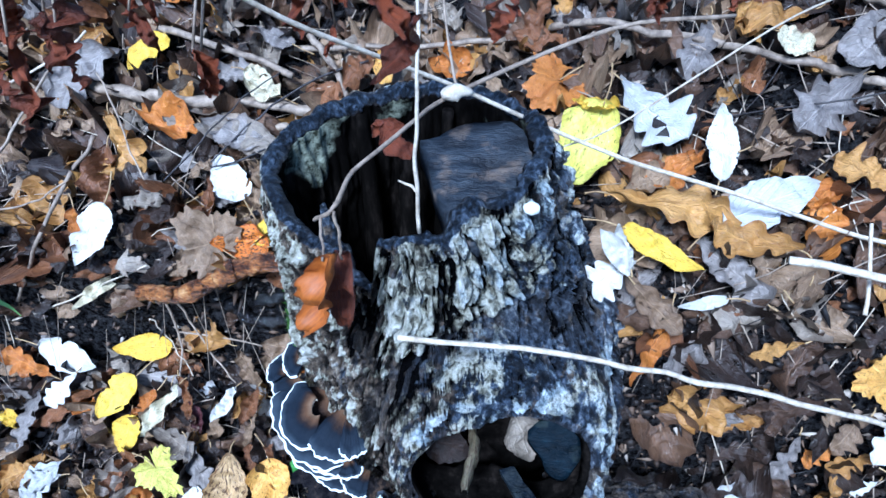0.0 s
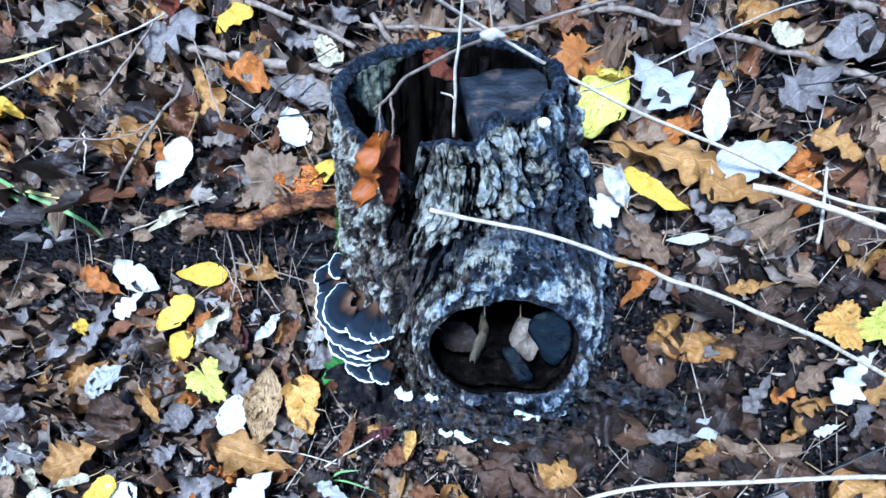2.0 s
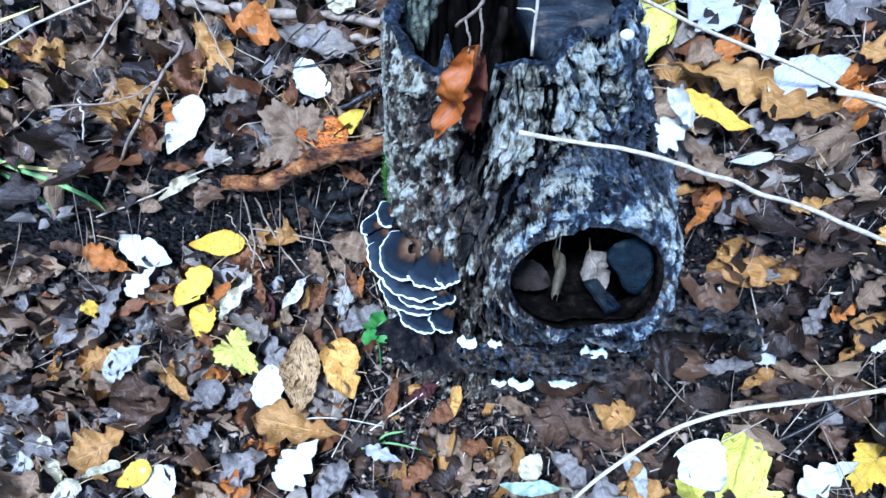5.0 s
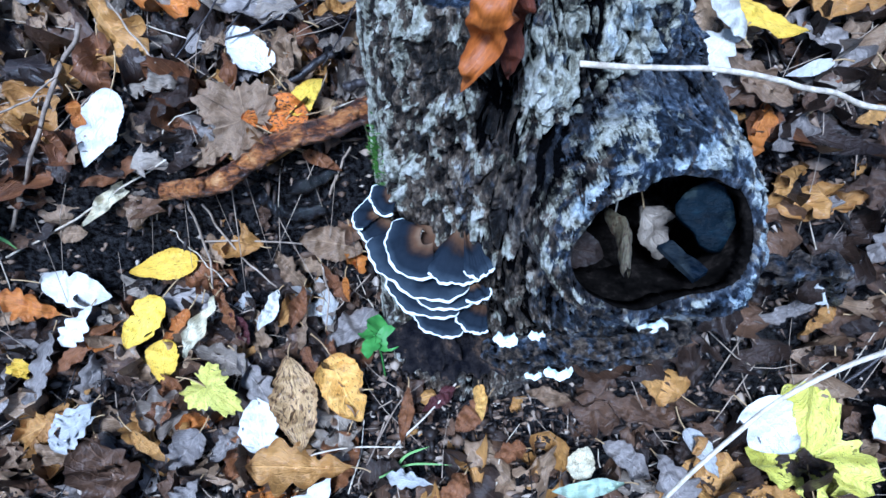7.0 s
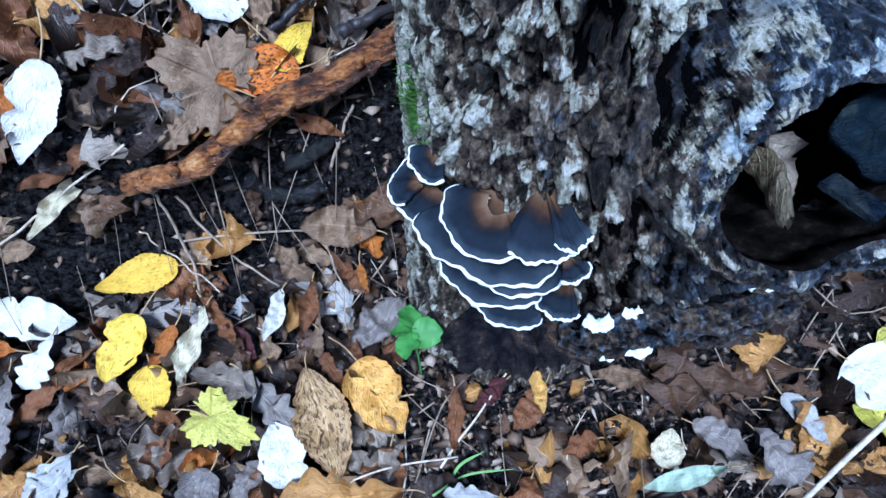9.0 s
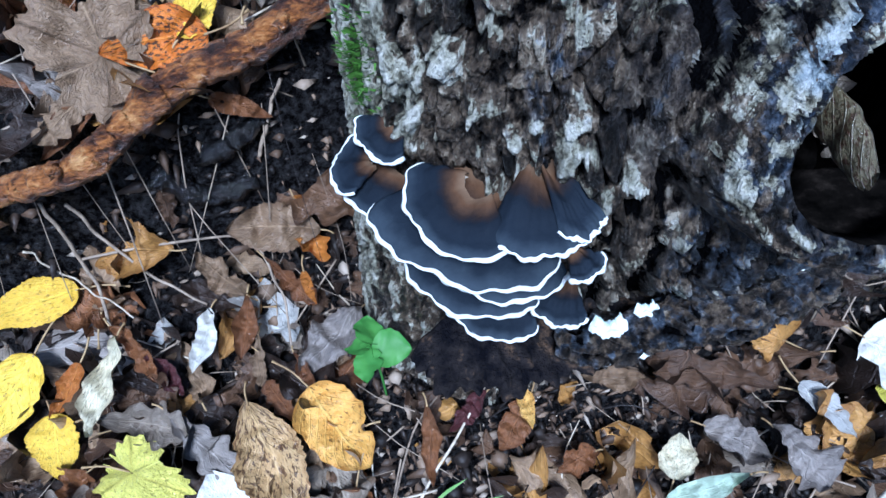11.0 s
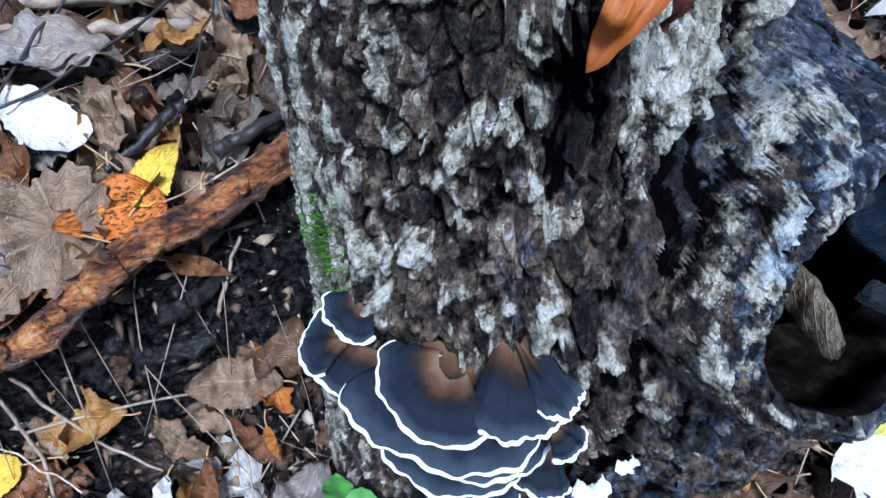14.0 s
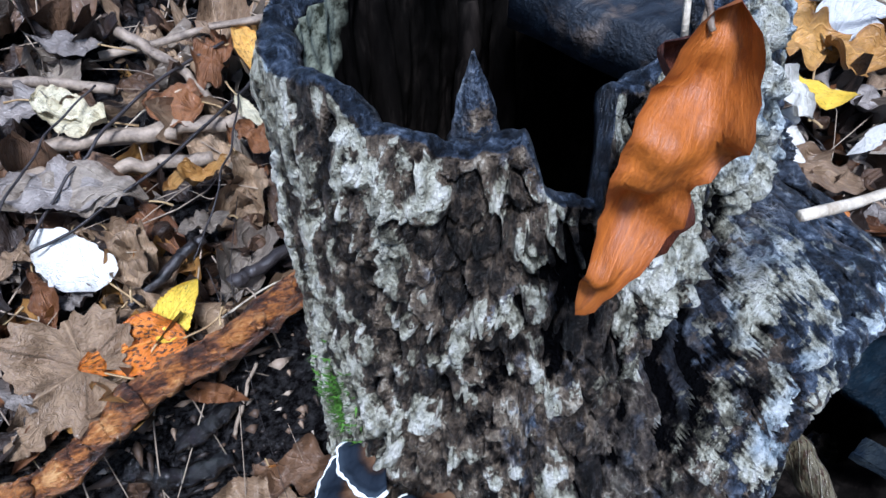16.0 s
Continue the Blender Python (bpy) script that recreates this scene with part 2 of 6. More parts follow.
def rot_material():
    n = Nodes("dark_rotten_wood_with_shade", 0.9, 0.01)
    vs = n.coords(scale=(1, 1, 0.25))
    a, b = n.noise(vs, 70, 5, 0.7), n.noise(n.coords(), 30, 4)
    # near-black stops: the shade inside the hollow is put into the wood colour
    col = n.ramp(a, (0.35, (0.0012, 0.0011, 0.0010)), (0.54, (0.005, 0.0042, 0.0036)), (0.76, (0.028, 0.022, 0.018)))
    moss = n.ramp(n.noise(n.coords(), 150, 5, 0.75), (0.4, (0.03, 0.032, 0.02)), (0.65, (0.42, 0.44, 0.32)))
    col = n.mix(n.ramp(n.math("ADD", n.attr("lichen"), n.math("MULTIPLY", n.math("SUBTRACT", b, 0.5), 1.2)), (0.55, (0, 0, 0)), (0.8, (1, 1, 1))), col, moss)
    return n.done(col, 0.8, a, 0.5, 0.002)


SOIL, BARK, ROT = soil_material(), bark_material(), rot_material()

# ---------------------------------------------------------------- ground
def build_ground():
    core_x, core_y = np.arange(-0.95, 0.951, 0.0045), np.arange(-0.35, 1.151, 0.0045)
    far = 0.95 + 0.05 * (1.32 ** np.arange(1, 25) - 1)
    xs = np.concatenate([-far[::-1], core_x, far])
    fy = 0.05 * (1.32 ** np.arange(1, 25) - 1)
    ys = np.concatenate([-0.35 - fy[::-1], core_y, 1.145 + fy])
    X, Y = np.meshgrid(xs, ys)
    Z = ground_z(X, Y)
    lump = np.exp(-(X ** 2 + (Y - 0.4) ** 2) / 1.2)
    Z = Z + lump * (0.011 * np.abs(fbm(X * 75, Y * 75, 2.2, 3, 15)) + 0.0045 * vnoise(X * 260, Y * 260, 1.1, 16))
    verts = np.stack([X, Y, Z], -1).reshape(-1, 3)
    me = mesh_of("ground", verts, grid_faces(len(ys), len(xs)).tolist(), SOIL)
    return tagged(new("ground", me), "dark wet crumbly woodland soil of a steep bank", "ground", kind="structure")


build_ground()


# ---------------------------------------------------------------- the hollow stump
STUMP_X, STUMP_Y, STUMP_FOOT = -0.015, 0.42, -0.07
HOLE_X, HOLE_Z, HOLE_A, HOLE_B = 0.0475, 0.278, 0.054, 0.0295


def stump_axes(z):
    zz = (-0.07, 0.10, 0.20, 0.25, 0.30, 0.36, 0.42)
    return (np.interp(z, zz, (0.150, 0.160, 0.168, 0.164, 0.137, 0.104, 0.088)),
            np.interp(z, zz, (0.105, 0.100, 0.096, 0.095, 0.095, 0.097, 0.098)),
            np.interp(z, zz, (0.075, 0.092, 0.104, 0.105, 0.098, 0.085, 0.072)),
            np.interp(z, zz, (0.11, 0.095, 0.088, 0.085, 0.08, 0.072, 0.066)))


def stump_radius(th, z):
    r, l, f, b = stump_axes(z)
    s, c = np.sin(th), np.cos(th)
    a = np.where(s > 0, r, l * (1 - 0.08 * smooth(0.3 - 2 * c)))
    d = np.where(c > 0, f, b)
    return 1 / np.sqrt((s / a) ** 2 + (c / d) ** 2)


def stump_rim(th):
    """Height of the broken rim round the stump; 0 is the front, positive to the right."""
    deg = np.degrees(th)
    z = np.interp(deg, (-180, -140, -90, -66, -60, -30, -25, -13, -11, 0, 22, 36, 75, 110, 150, 180),
                  (0.408, 0.402, 0.398, 0.397, 0.386, 0.384, 0.369, 0.365, 0.397, 0.400, 0.403, 0.416, 0.416, 0.414, 0.410, 0.408))
    return z + 0.0035 * vnoise(deg / 9.0, 0, 0, 31) + 0.0012 * vnoise(deg / 2.2, 0, 3, 32)


def hole_distance(x, z):
    a = np.arctan2((z - HOLE_Z) / HOLE_B, (x - HOLE_X) / HOLE_A)
    wob = 1 + 0.07 * np.sin(2 * a + 0.6) + 0.05 * np.sin(3 * a + 2.0)
    return np.hypot((x - HOLE_X) / HOLE_A, (z - HOLE_Z) / HOLE_B) / wob


def stump_outer(th, z, relief=True):
    """Places on the bark, with how much each stands proud."""
    r = stump_radius(th, z)
    x, y = STUMP_X + r * np.sin(th), STUMP_Y - r * np.cos(th)
    front = smooth(np.cos(th) * 3)
    push = np.interp(z, (0.06, 0.14, 0.20, 0.245, 0.275, 0.31, 0.345), (0.0, 0.025, 0.058, 0.064, 0.052, 0.026, 0.0))
    peak = push * front
    push = push * (1 + 0.5 * smooth((x - 0.045) / 0.06)) * np.exp(-((x - 0.058) / 0.094) ** 4) * front
    d = hole_distance(x, z)
    away = (d - 1) * np.hypot(x - HOLE_X, z - HOLE_Z) / np.maximum(d, 0.2)
    lip = ((0.020 - 0.005 * smooth((HOLE_X - 0.012 - x) / 0.03)) * np.exp(-(np.maximum(away - 0.007, 0) / 0.0130) ** 4) - 0.013 * np.exp(-((away - 0.0285) / 0.0065) ** 2)) * front
    roll = -0.003 * smooth((1.10 - d) / 0.14) * front
    y = y - push - lip - roll
    ridge, tone = np.zeros_like(x), np.zeros_like(x)
    if relief:
        # the way round the bark, longer where the bulge swells out
        u = th * 0.1 + np.where(x < 0.058, push + 0.6 * lip, 2 * peak - push - 0.6 * lip)
        warp = 0.006 * fbm(x * 40, y * 40, z * 32, 3, 5)
        lean = 0.005 * fbm(x * 30, y * 30, z * 60, 3, 6)
        ang = np.arctan2((z - HOLE_Z) / HOLE_B, (x - HOLE_X) / HOLE_A)
        wu, wz = u + warp, z + lean + 0.15 * warp
        # long plates, crumbled ones on the shaded side, fibres down the bare edge, layers round the knothole
        gap, pick = cells(wu / 0.0125, wz / 0.024, 41)
        gap2, pick2 = cells(wu / 0.0052, wz / 0.0100, 42)
        gap_l, pick_l = cells(wu / 0.0095, wz / 0.0135, 46)
        left = -0.42 - th + 8 * warp > 0
        gap, pick = np.where(left, gap_l, gap), np.where(left, pick_l, pick)
        side = smooth((-1.02 - th + 6 * warp) / 0.12) * smooth((th + 2.3) / 0.3)
        gap_s, pick_s = cells(wu / 0.0036, wz / 0.050, 43)
        near = smooth(1.3 - np.abs(away - 0.010) / 0.011 + 25 * warp) * front
        gap_r, pick_r = cells((ang * 0.05 + warp) / 0.0150, (away + 0.8 * warp) / 0.0050, 44)
        gap, pick = np.where(side > 0.5, gap_s, gap), np.where(side > 0.5, pick_s, pick)
        gap, pick = np.where(near > 0.5, gap_r, gap), np.where(near > 0.5, pick_r, pick)
        fis = 1 - np.abs(fbm((u + 1.6 * warp) * 72, z * 10 + 0.4 * pick2, 0.5, 3, 45)) * 3.0
        groove = smooth((fis - 0.40) / 0.45) * (1 - near) * (1 - side) * np.where(left, 0.6, 1.0)
        crumb = fbm(x * 210, y * 210, z * 170, 2, 53)
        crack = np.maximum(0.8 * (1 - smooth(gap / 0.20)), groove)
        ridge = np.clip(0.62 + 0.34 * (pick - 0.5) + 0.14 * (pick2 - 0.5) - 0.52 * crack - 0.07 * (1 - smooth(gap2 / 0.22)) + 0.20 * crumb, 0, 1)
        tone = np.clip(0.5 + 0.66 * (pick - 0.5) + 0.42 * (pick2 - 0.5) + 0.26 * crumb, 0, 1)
        calm = 1 - 0.45 * np.exp(-((away - 0.010) / 0.012) ** 2) * front
        calm = calm * (1 - 0.85 * smooth((z - stump_rim(th) + 0.010) / 0.008))
        calm = calm * (1 - front * (1 - smooth((away - 0.001) / 0.006)))
        out = (0.0125 * (ridge - 0.5) + 0.005 * fbm(x * 40, y * 40, z * 28, 3, 61)) * calm * (1 - 0.45 * side)
        x, y = x + out * np.sin(th), y - out * np.cos(th)
    return x, y, ridge, d, front, away, tone


def build_stump():
    m, n = 700, 370
    th = np.linspace(-math.pi, math.pi, m, endpoint=False)
    # more rings of points on the front than on the back
    th = th - 0.45 * np.sin(th)
    w = np.linspace(0, 1, n)[:, None]
    rim = stump_rim(th)[None, :]
    T = np.broadcast_to(th[None, :], (n, m))
    Z = STUMP_FOOT + w * (rim - STUMP_FOOT)
    X, Y, ridge, d, front, away, tone = stump_outer(T, Z, False)
    gone = (d < 1.0) & (front > 0.5)
    # draw the ring of points at the mouth of the hole onto its outline
    near = np.zeros_like(gone)
    for a, b in ((0, 1), (0, -1), (1, 0), (1, 1), (1, -1), (-1, 0), (-1, 1), (-1, -1)):
        near |= np.roll(np.roll(gone, a, 0), b, 1)
    near &= ~gone
    r = stump_radius(T, Z)
    x = STUMP_X + r * np.sin(T)
    T = np.where(near, T + (HOLE_X + (x - HOLE_X) / d - x) / (r * np.maximum(np.cos(T), 0.3)), T)
    Z = np.where(near, HOLE_Z + (Z - HOLE_Z) / d, Z)
    X, Y, ridge, d, front, away, tone = stump_outer(T, Z)
    Zo = Z + 0.003 * fbm(X * 90, Y * 90, Z * 90, 2, 71)
    keep = ~gone
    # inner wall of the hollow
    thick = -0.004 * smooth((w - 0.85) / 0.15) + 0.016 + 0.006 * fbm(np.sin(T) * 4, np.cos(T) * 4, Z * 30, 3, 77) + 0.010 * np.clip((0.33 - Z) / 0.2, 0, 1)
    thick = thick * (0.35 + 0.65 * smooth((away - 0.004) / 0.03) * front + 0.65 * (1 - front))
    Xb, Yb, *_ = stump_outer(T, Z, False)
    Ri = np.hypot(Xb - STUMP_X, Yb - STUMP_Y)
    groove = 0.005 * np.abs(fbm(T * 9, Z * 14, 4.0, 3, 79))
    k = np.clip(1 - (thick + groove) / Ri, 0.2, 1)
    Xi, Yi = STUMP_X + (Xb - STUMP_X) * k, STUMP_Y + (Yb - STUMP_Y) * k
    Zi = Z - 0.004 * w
    q = grid_faces(n, m, True)
    ok = keep.ravel()[q].all(axis=1)
    q = q[ok]
    outer = np.stack([X, Y, Zo], -1).reshape(-1, 3)
    inner = np.stack([Xi, Yi, Zi], -1).reshape(-1, 3)
    N = n * m
    # edges that only one face uses: the rim, the foot and the mouth of the hole
    e = np.concatenate([q[:, [0, 1]], q[:, [1, 2]], q[:, [2, 3]], q[:, [3, 0]]])
    key = np.sort(e, 1)
    _, first, count = np.unique(key[:, 0] * N + key[:, 1], return_index=True, return_counts=True)
    edge = e[first[count == 1]]
    edge = edge[~((edge[:, 0] >= N - m) & (edge[:, 1] >= N - m))]
    bridge = np.stack([edge[:, 1], edge[:, 0], edge[:, 0] + N, edge[:, 1] + N], 1)
    # the worn top of the rim
    K = 5
    rows = [np.arange(N - m, N)]
    crest = []
    for k_ in range(1, K + 1):
        f_ = k_ / (K + 1)
        P = outer[N - m:] * (1 - f_) + inner[N - m:] * f_
        P[:, 2] += 0.0035 * math.sin(math.pi * f_) + 0.004 * fbm(P[:, 0] * 110, P[:, 1] * 110, 0.3, 3, 91)
        crest.append(P)
        rows.append(2 * N + (k_ - 1) * m + np.arange(m))
    rows.append(2 * N - m + np.arange(m))
    cap_faces = np.concatenate([np.stack([a, np.roll(a, -1), np.roll(b, -1), b], 1) for a, b in zip(rows[:-1], rows[1:])])
    faces = np.concatenate([q, q[:, ::-1] + N, bridge, cap_faces])
    top = np.broadcast_to(smooth((w - 0.965) / 0.03), (n, m))
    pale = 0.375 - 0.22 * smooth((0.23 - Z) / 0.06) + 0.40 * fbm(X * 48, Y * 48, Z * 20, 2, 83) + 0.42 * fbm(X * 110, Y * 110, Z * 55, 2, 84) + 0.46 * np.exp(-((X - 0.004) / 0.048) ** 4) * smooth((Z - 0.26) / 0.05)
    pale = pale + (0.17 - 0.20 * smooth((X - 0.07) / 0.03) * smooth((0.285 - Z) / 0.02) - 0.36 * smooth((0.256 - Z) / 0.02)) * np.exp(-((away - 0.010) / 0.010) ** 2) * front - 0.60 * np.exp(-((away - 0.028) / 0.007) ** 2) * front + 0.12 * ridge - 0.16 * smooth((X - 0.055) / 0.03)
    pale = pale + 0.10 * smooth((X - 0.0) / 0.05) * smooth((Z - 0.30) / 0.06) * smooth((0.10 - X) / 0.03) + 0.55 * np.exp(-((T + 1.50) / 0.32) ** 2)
    # pale patches fade out in the mouth, which is coloured as if shaded
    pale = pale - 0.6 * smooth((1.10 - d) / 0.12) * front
    collar = smooth((0.021 - away) / 0.004) * smooth((d - 1.02) / 0.08) * front
    low = smooth((0.262 - Z) / 0.02)
    pale = pale * (1 - collar) + collar * (0.58 - 0.22 * low + 0.34 * fbm(X * 120, Y * 120, Z * 120, 2, 85))
    lift = 0.0035 * smooth((pale - 0.42) / 0.2) * (0.3 + 0.7 * ridge) * (1 - top)
    outer = outer + np.stack([lift * np.sin(T), -lift * np.cos(T), 0 * lift], -1).reshape(-1, 3)
    # browner to the left; the right keeps more of the painted sky blue
    brown = 0.5 + 0.4 * smooth((0.005 - X) / 0.05) - 0.2 * smooth((X - 0.0) / 0.05) + 0.3 * smooth((0.2 - Z) / 0.05)
    # shade painted into mouth and groove, over random dark patches; darker towards the foot
    damp_shade = 0.4 * np.exp(-((away - 0.027) / 0.006) ** 2) * front - 0.3 * np.exp(-((away - 0.010) / 0.008) ** 2) * front + 0.9 * smooth((1.14 - d) / 0.1) * front + 0.17 + 0.25 * fbm(X * 25, Y * 25, Z * 25, 3, 89) + 0.12 * top + 0.34 * smooth((0.24 - Z) / 0.06) * smooth((X + 0.02) / 0.04) + 0.3 * smooth((0.19 - Z) / 0.1)
    damp_shade = damp_shade * (1 - 0.8 * collar * (1 - low)) + 0.55 * np.exp(-((away - 0.028) / 0.007) ** 2) * front
    both = lambda a, b, c: np.concatenate([np.asarray(a).ravel(), np.full(N, b), np.full(K * m, c)])
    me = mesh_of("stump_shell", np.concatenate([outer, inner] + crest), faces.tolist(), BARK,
                 attrs={"ridge": both(ridge, 0.1, 0.5), "tone": both(tone, 0.2, 0.35), "pale": both(pale, 0.1, 0.32), "damp_shade": both(damp_shade, 0.7, 0.3), "brown": both(brown, 0.5, 0.0),
                        # a lichen patch on the left inner wall, and lighter mottling near the rim
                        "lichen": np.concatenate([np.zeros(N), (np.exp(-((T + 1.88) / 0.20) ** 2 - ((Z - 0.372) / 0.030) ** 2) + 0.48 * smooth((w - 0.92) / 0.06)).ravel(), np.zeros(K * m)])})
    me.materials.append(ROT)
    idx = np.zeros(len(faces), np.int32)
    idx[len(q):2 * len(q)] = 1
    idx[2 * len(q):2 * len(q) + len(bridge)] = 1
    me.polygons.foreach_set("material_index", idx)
    root = tagged(new("tree_stump"), "hollow rotten tree stump with rough dark bark on a bank", "tree stump")
    root.location = (0, 0, 0)
    part("bark_shell", me, root, "rough wet bark with pale lichen patches")
    return root


stump = build_stump()


# ---------------------------------------------------------------- leaf materials
def leaf_material(name, dark, light, spots=0.0, island=False, rough=0.28, vein=0.35, stain=0.5, wet=0.22, relief=0.0026):
    n = Nodes(name, rough, 0.4)
    uv = n.add("TexCoord").outputs["UV"]
    ob = n.coords("Object")
    rnd = n.add("NewGeometry").outputs["Random Per Island"] if island else n.add("ObjectInfo").outputs["Random"]
    shift = n.add("VectorMath")
    shift.operation = "MULTIPLY_ADD"
    n.put(shift.inputs[0], uv)
    n.put(shift.inputs[1], (1.0, 1.0, 1.0))
    off = n.add("CombineXYZ", X=n.math("MULTIPLY", rnd, 37.0), Y=n.math("MULTIPLY", rnd, 91.0), Z=n.math("MULTIPLY", rnd, 13.0))
    n.put(shift.inputs[2], off.outputs[0])
    v = shift.outputs[0]
    blotch, grain = n.noise(v, 3.6, 6, 0.72), n.noise(v, 26, 4, 0.7)
    tone = n.add("MapRange", Value=blotch, From_Min=0.3, From_Max=0.7).outputs[0]
    col = n.mix(n.math("ADD", n.math("MULTIPLY", rnd, 0.5), n.math("MULTIPLY", tone, 0.5)), dark, light)
    edge = tuple(c * k for c, k in zip(dark, (0.45, 0.4, 0.4)))
    col = n.mix(n.math("MULTIPLY", n.ramp(n.noise(v, 5.5, 5, 0.7), (0.52, (0, 0, 0)), (0.68, (1, 1, 1))), stain), col, edge)
    col = n.mix(n.math("MULTIPLY", n.ramp(grain, (0.35, (1, 1, 1)), (0.6, (0, 0, 0))), 0.25), col, edge)
    if spots:
        vor = n.noise(v, 19, 4, 0.65)
        col = n.mix(n.ramp(vor, (0.52 if spots > 0.85 else 0.58, (0, 0, 0)), (0.57 if spots > 0.85 else 0.63, (spots, spots, spots))), col, (0.05, 0.018, 0.008))
    sep = n.add("SeparateXYZ", Vector=uv)
    across = n.math("ABSOLUTE", n.math("SUBTRACT", sep.outputs[1], 0.5))
    mid = n.ramp(across, (0.0, (1, 1, 1)), (0.035, (0, 0, 0)))
    wave = n.math("FRACT", n.math("MULTIPLY", n.math("SUBTRACT", sep.outputs[0], n.math("MULTIPLY", across, 0.75)), 8.0))
    side = n.ramp(n.math("ABSOLUTE", n.math("SUBTRACT", wave, 0.5)), (0.0, (1, 1, 1)), (0.1, (0, 0, 0)))
    veins = n.math("MAXIMUM", mid, n.math("MULTIPLY", side, 0.6))
    # the fine net between the veins, a withered margin and a crinkled skin
    net = n.add("TexVoronoi", Vector=v, Scale=22)
    net.feature = "DISTANCE_TO_EDGE"
    mesh = n.ramp(net.outputs["Distance"], (0.0, (1, 1, 1)), (0.10, (0, 0, 0)))
    col = n.mix(n.math("MULTIPLY", mesh, 0.06), col, edge)
    rim = n.ramp(n.math("ADD", across, n.math("MULTIPLY", n.math("SUBTRACT", blotch, 0.5), 0.35)), (0.40, (0, 0, 0)), (0.52, (1, 1, 1)))
    col = n.mix(n.math("MULTIPLY", rim, stain), col, tuple(c * k for c, k in zip(dark, (0.75, 0.6, 0.5))))
    col = n.mix(n.math("MULTIPLY", veins, vein), col, tuple(min(1.0, c * 1.4 + 0.03) for c in light))
    crinkle = n.noise(ob, 210, 4, 0.65)
    h = n.math("ADD", n.math("MULTIPLY", veins, -0.9 * vein), n.math("ADD", n.math("MULTIPLY", blotch, 0.6), n.math("MULTIPLY", grain, 0.3)))
    h = n.math("ADD", h, n.math("ADD", n.math("MULTIPLY", crinkle, 0.7), n.math("MULTIPLY", mesh, -0.04)))
    n.b.inputs["Coat Weight"].default_value = wet
    n.b.inputs["Coat Roughness"].default_value = 0.18
    return n.done(col, n.value(rough, rough + 0.35, blotch), h, 1.0, relief)


PALETTE = {
    "darkbrown": ((0.005, 0.003, 0.0025), (0.050, 0.028, 0.017), 0, "dark wet brown"),
    "brown": ((0.022, 0.011, 0.007), (0.175, 0.095, 0.048), 0, "wet brown"),
    "tan": ((0.13, 0.078, 0.042), (0.42, 0.29, 0.17), 0.3, "dry tan"),
    "tanspot": ((0.40, 0.25, 0.10), (0.62, 0.43, 0.20), 0.9, "tan, dark-flecked"),
    "grey": ((0.13, 0.10, 0.075), (0.37, 0.31, 0.235), 0.3, "grey-brown"),
    # greyed leaf colour that holds the sky's sheen on wet leaves
    "sheen_grey": ((0.125, 0.104, 0.090), (0.37, 0.325, 0.285), 0.2, "pale greyish"),
    "greywhite": ((0.38, 0.37, 0.34), (0.62, 0.61, 0.58), 0.0, "grey-white"),
    "orange": ((0.34, 0.10, 0.015), (0.60, 0.24, 0.035), 0.4, "rusty orange"),
    "orangespot": ((0.50, 0.12, 0.010), (0.76, 0.27, 0.02), 1.0, "orange, dark-spotted"),
    "gold": ((0.26, 0.12, 0.025), (0.58, 0.32, 0.085), 0.4, "golden-brown"),
    "goldspot": ((0.66, 0.33, 0.05), (0.82, 0.52, 0.14), 0.8, "golden, brown-flecked"),
    "yellow": ((0.66, 0.38, 0.02), (0.84, 0.60, 0.06), 0.55, "bright yellow"),
    "yellowspot": ((0.80, 0.50, 0.02), (0.90, 0.66, 0.08), 0.7, "yellow, dark-speckled"),
    "yellowgreen": ((0.60, 0.56, 0.05), (0.82, 0.76, 0.18), 0.7, "yellow-green, black-speckled"),
    "cream": ((0.60, 0.52, 0.32), (0.80, 0.74, 0.52), 0.6, "cream, speckled"),
    "pale": ((0.62, 0.59, 0.51), (0.80, 0.78, 0.72), 0.0, "pale whitish"),
    "palegreen": ((0.46, 0.58, 0.42), (0.66, 0.76, 0.62), 0.1, "pale green"),
    "rust": ((0.08, 0.030, 0.012), (0.30, 0.125, 0.042), 0.2, "rust-brown"),
    "red": ((0.045, 0.010, 0.004), (0.27, 0.058, 0.012), 0.2, "withered red-brown"),
    "mottled": ((0.03, 0.026, 0.018), (0.24, 0.20, 0.11), 0.9, "mottled grey-yellow"),
    "hanging": ((0.12, 0.024, 0.003), (0.54, 0.160, 0.011), 0.2, "withered orange-brown"),
    "darkred": ((0.055, 0.014, 0.016), (0.12, 0.03, 0.03), 0, "dark wine-red"),
}
LEAF_MAT, LITTER_MAT = {}, {}
for _key, (_d, _l, _s, _w) in PALETTE.items():
    _clean = _key in ("pale", "yellow", "palegreen")
    LEAF_MAT[_key] = leaf_material(_key + "_leaf", _d, _l, _s, False, 0.42 if _key in ("red", "hanging") else 0.28, relief=0.0006 if _key == "hanging" else 0.0026, stain=0.10 if _key in ("pale", "greywhite") else 0.2 if _clean else 0.5, vein=0.22 if _clean else 0.12 if _key in ("red", "hanging") else 0.35, wet=0.05 if _key in ("red", "hanging") else 0.38)
for _key in ("darkbrown", "brown", "tan", "grey", "sheen_grey", "rust", "gold", "greywhite"):
    _d, _l, _s, _w = PALETTE[_key]
    LITTER_MAT[_key] = leaf_material(_key + "_litter", _d, _l, _s, True, wet=0.40)


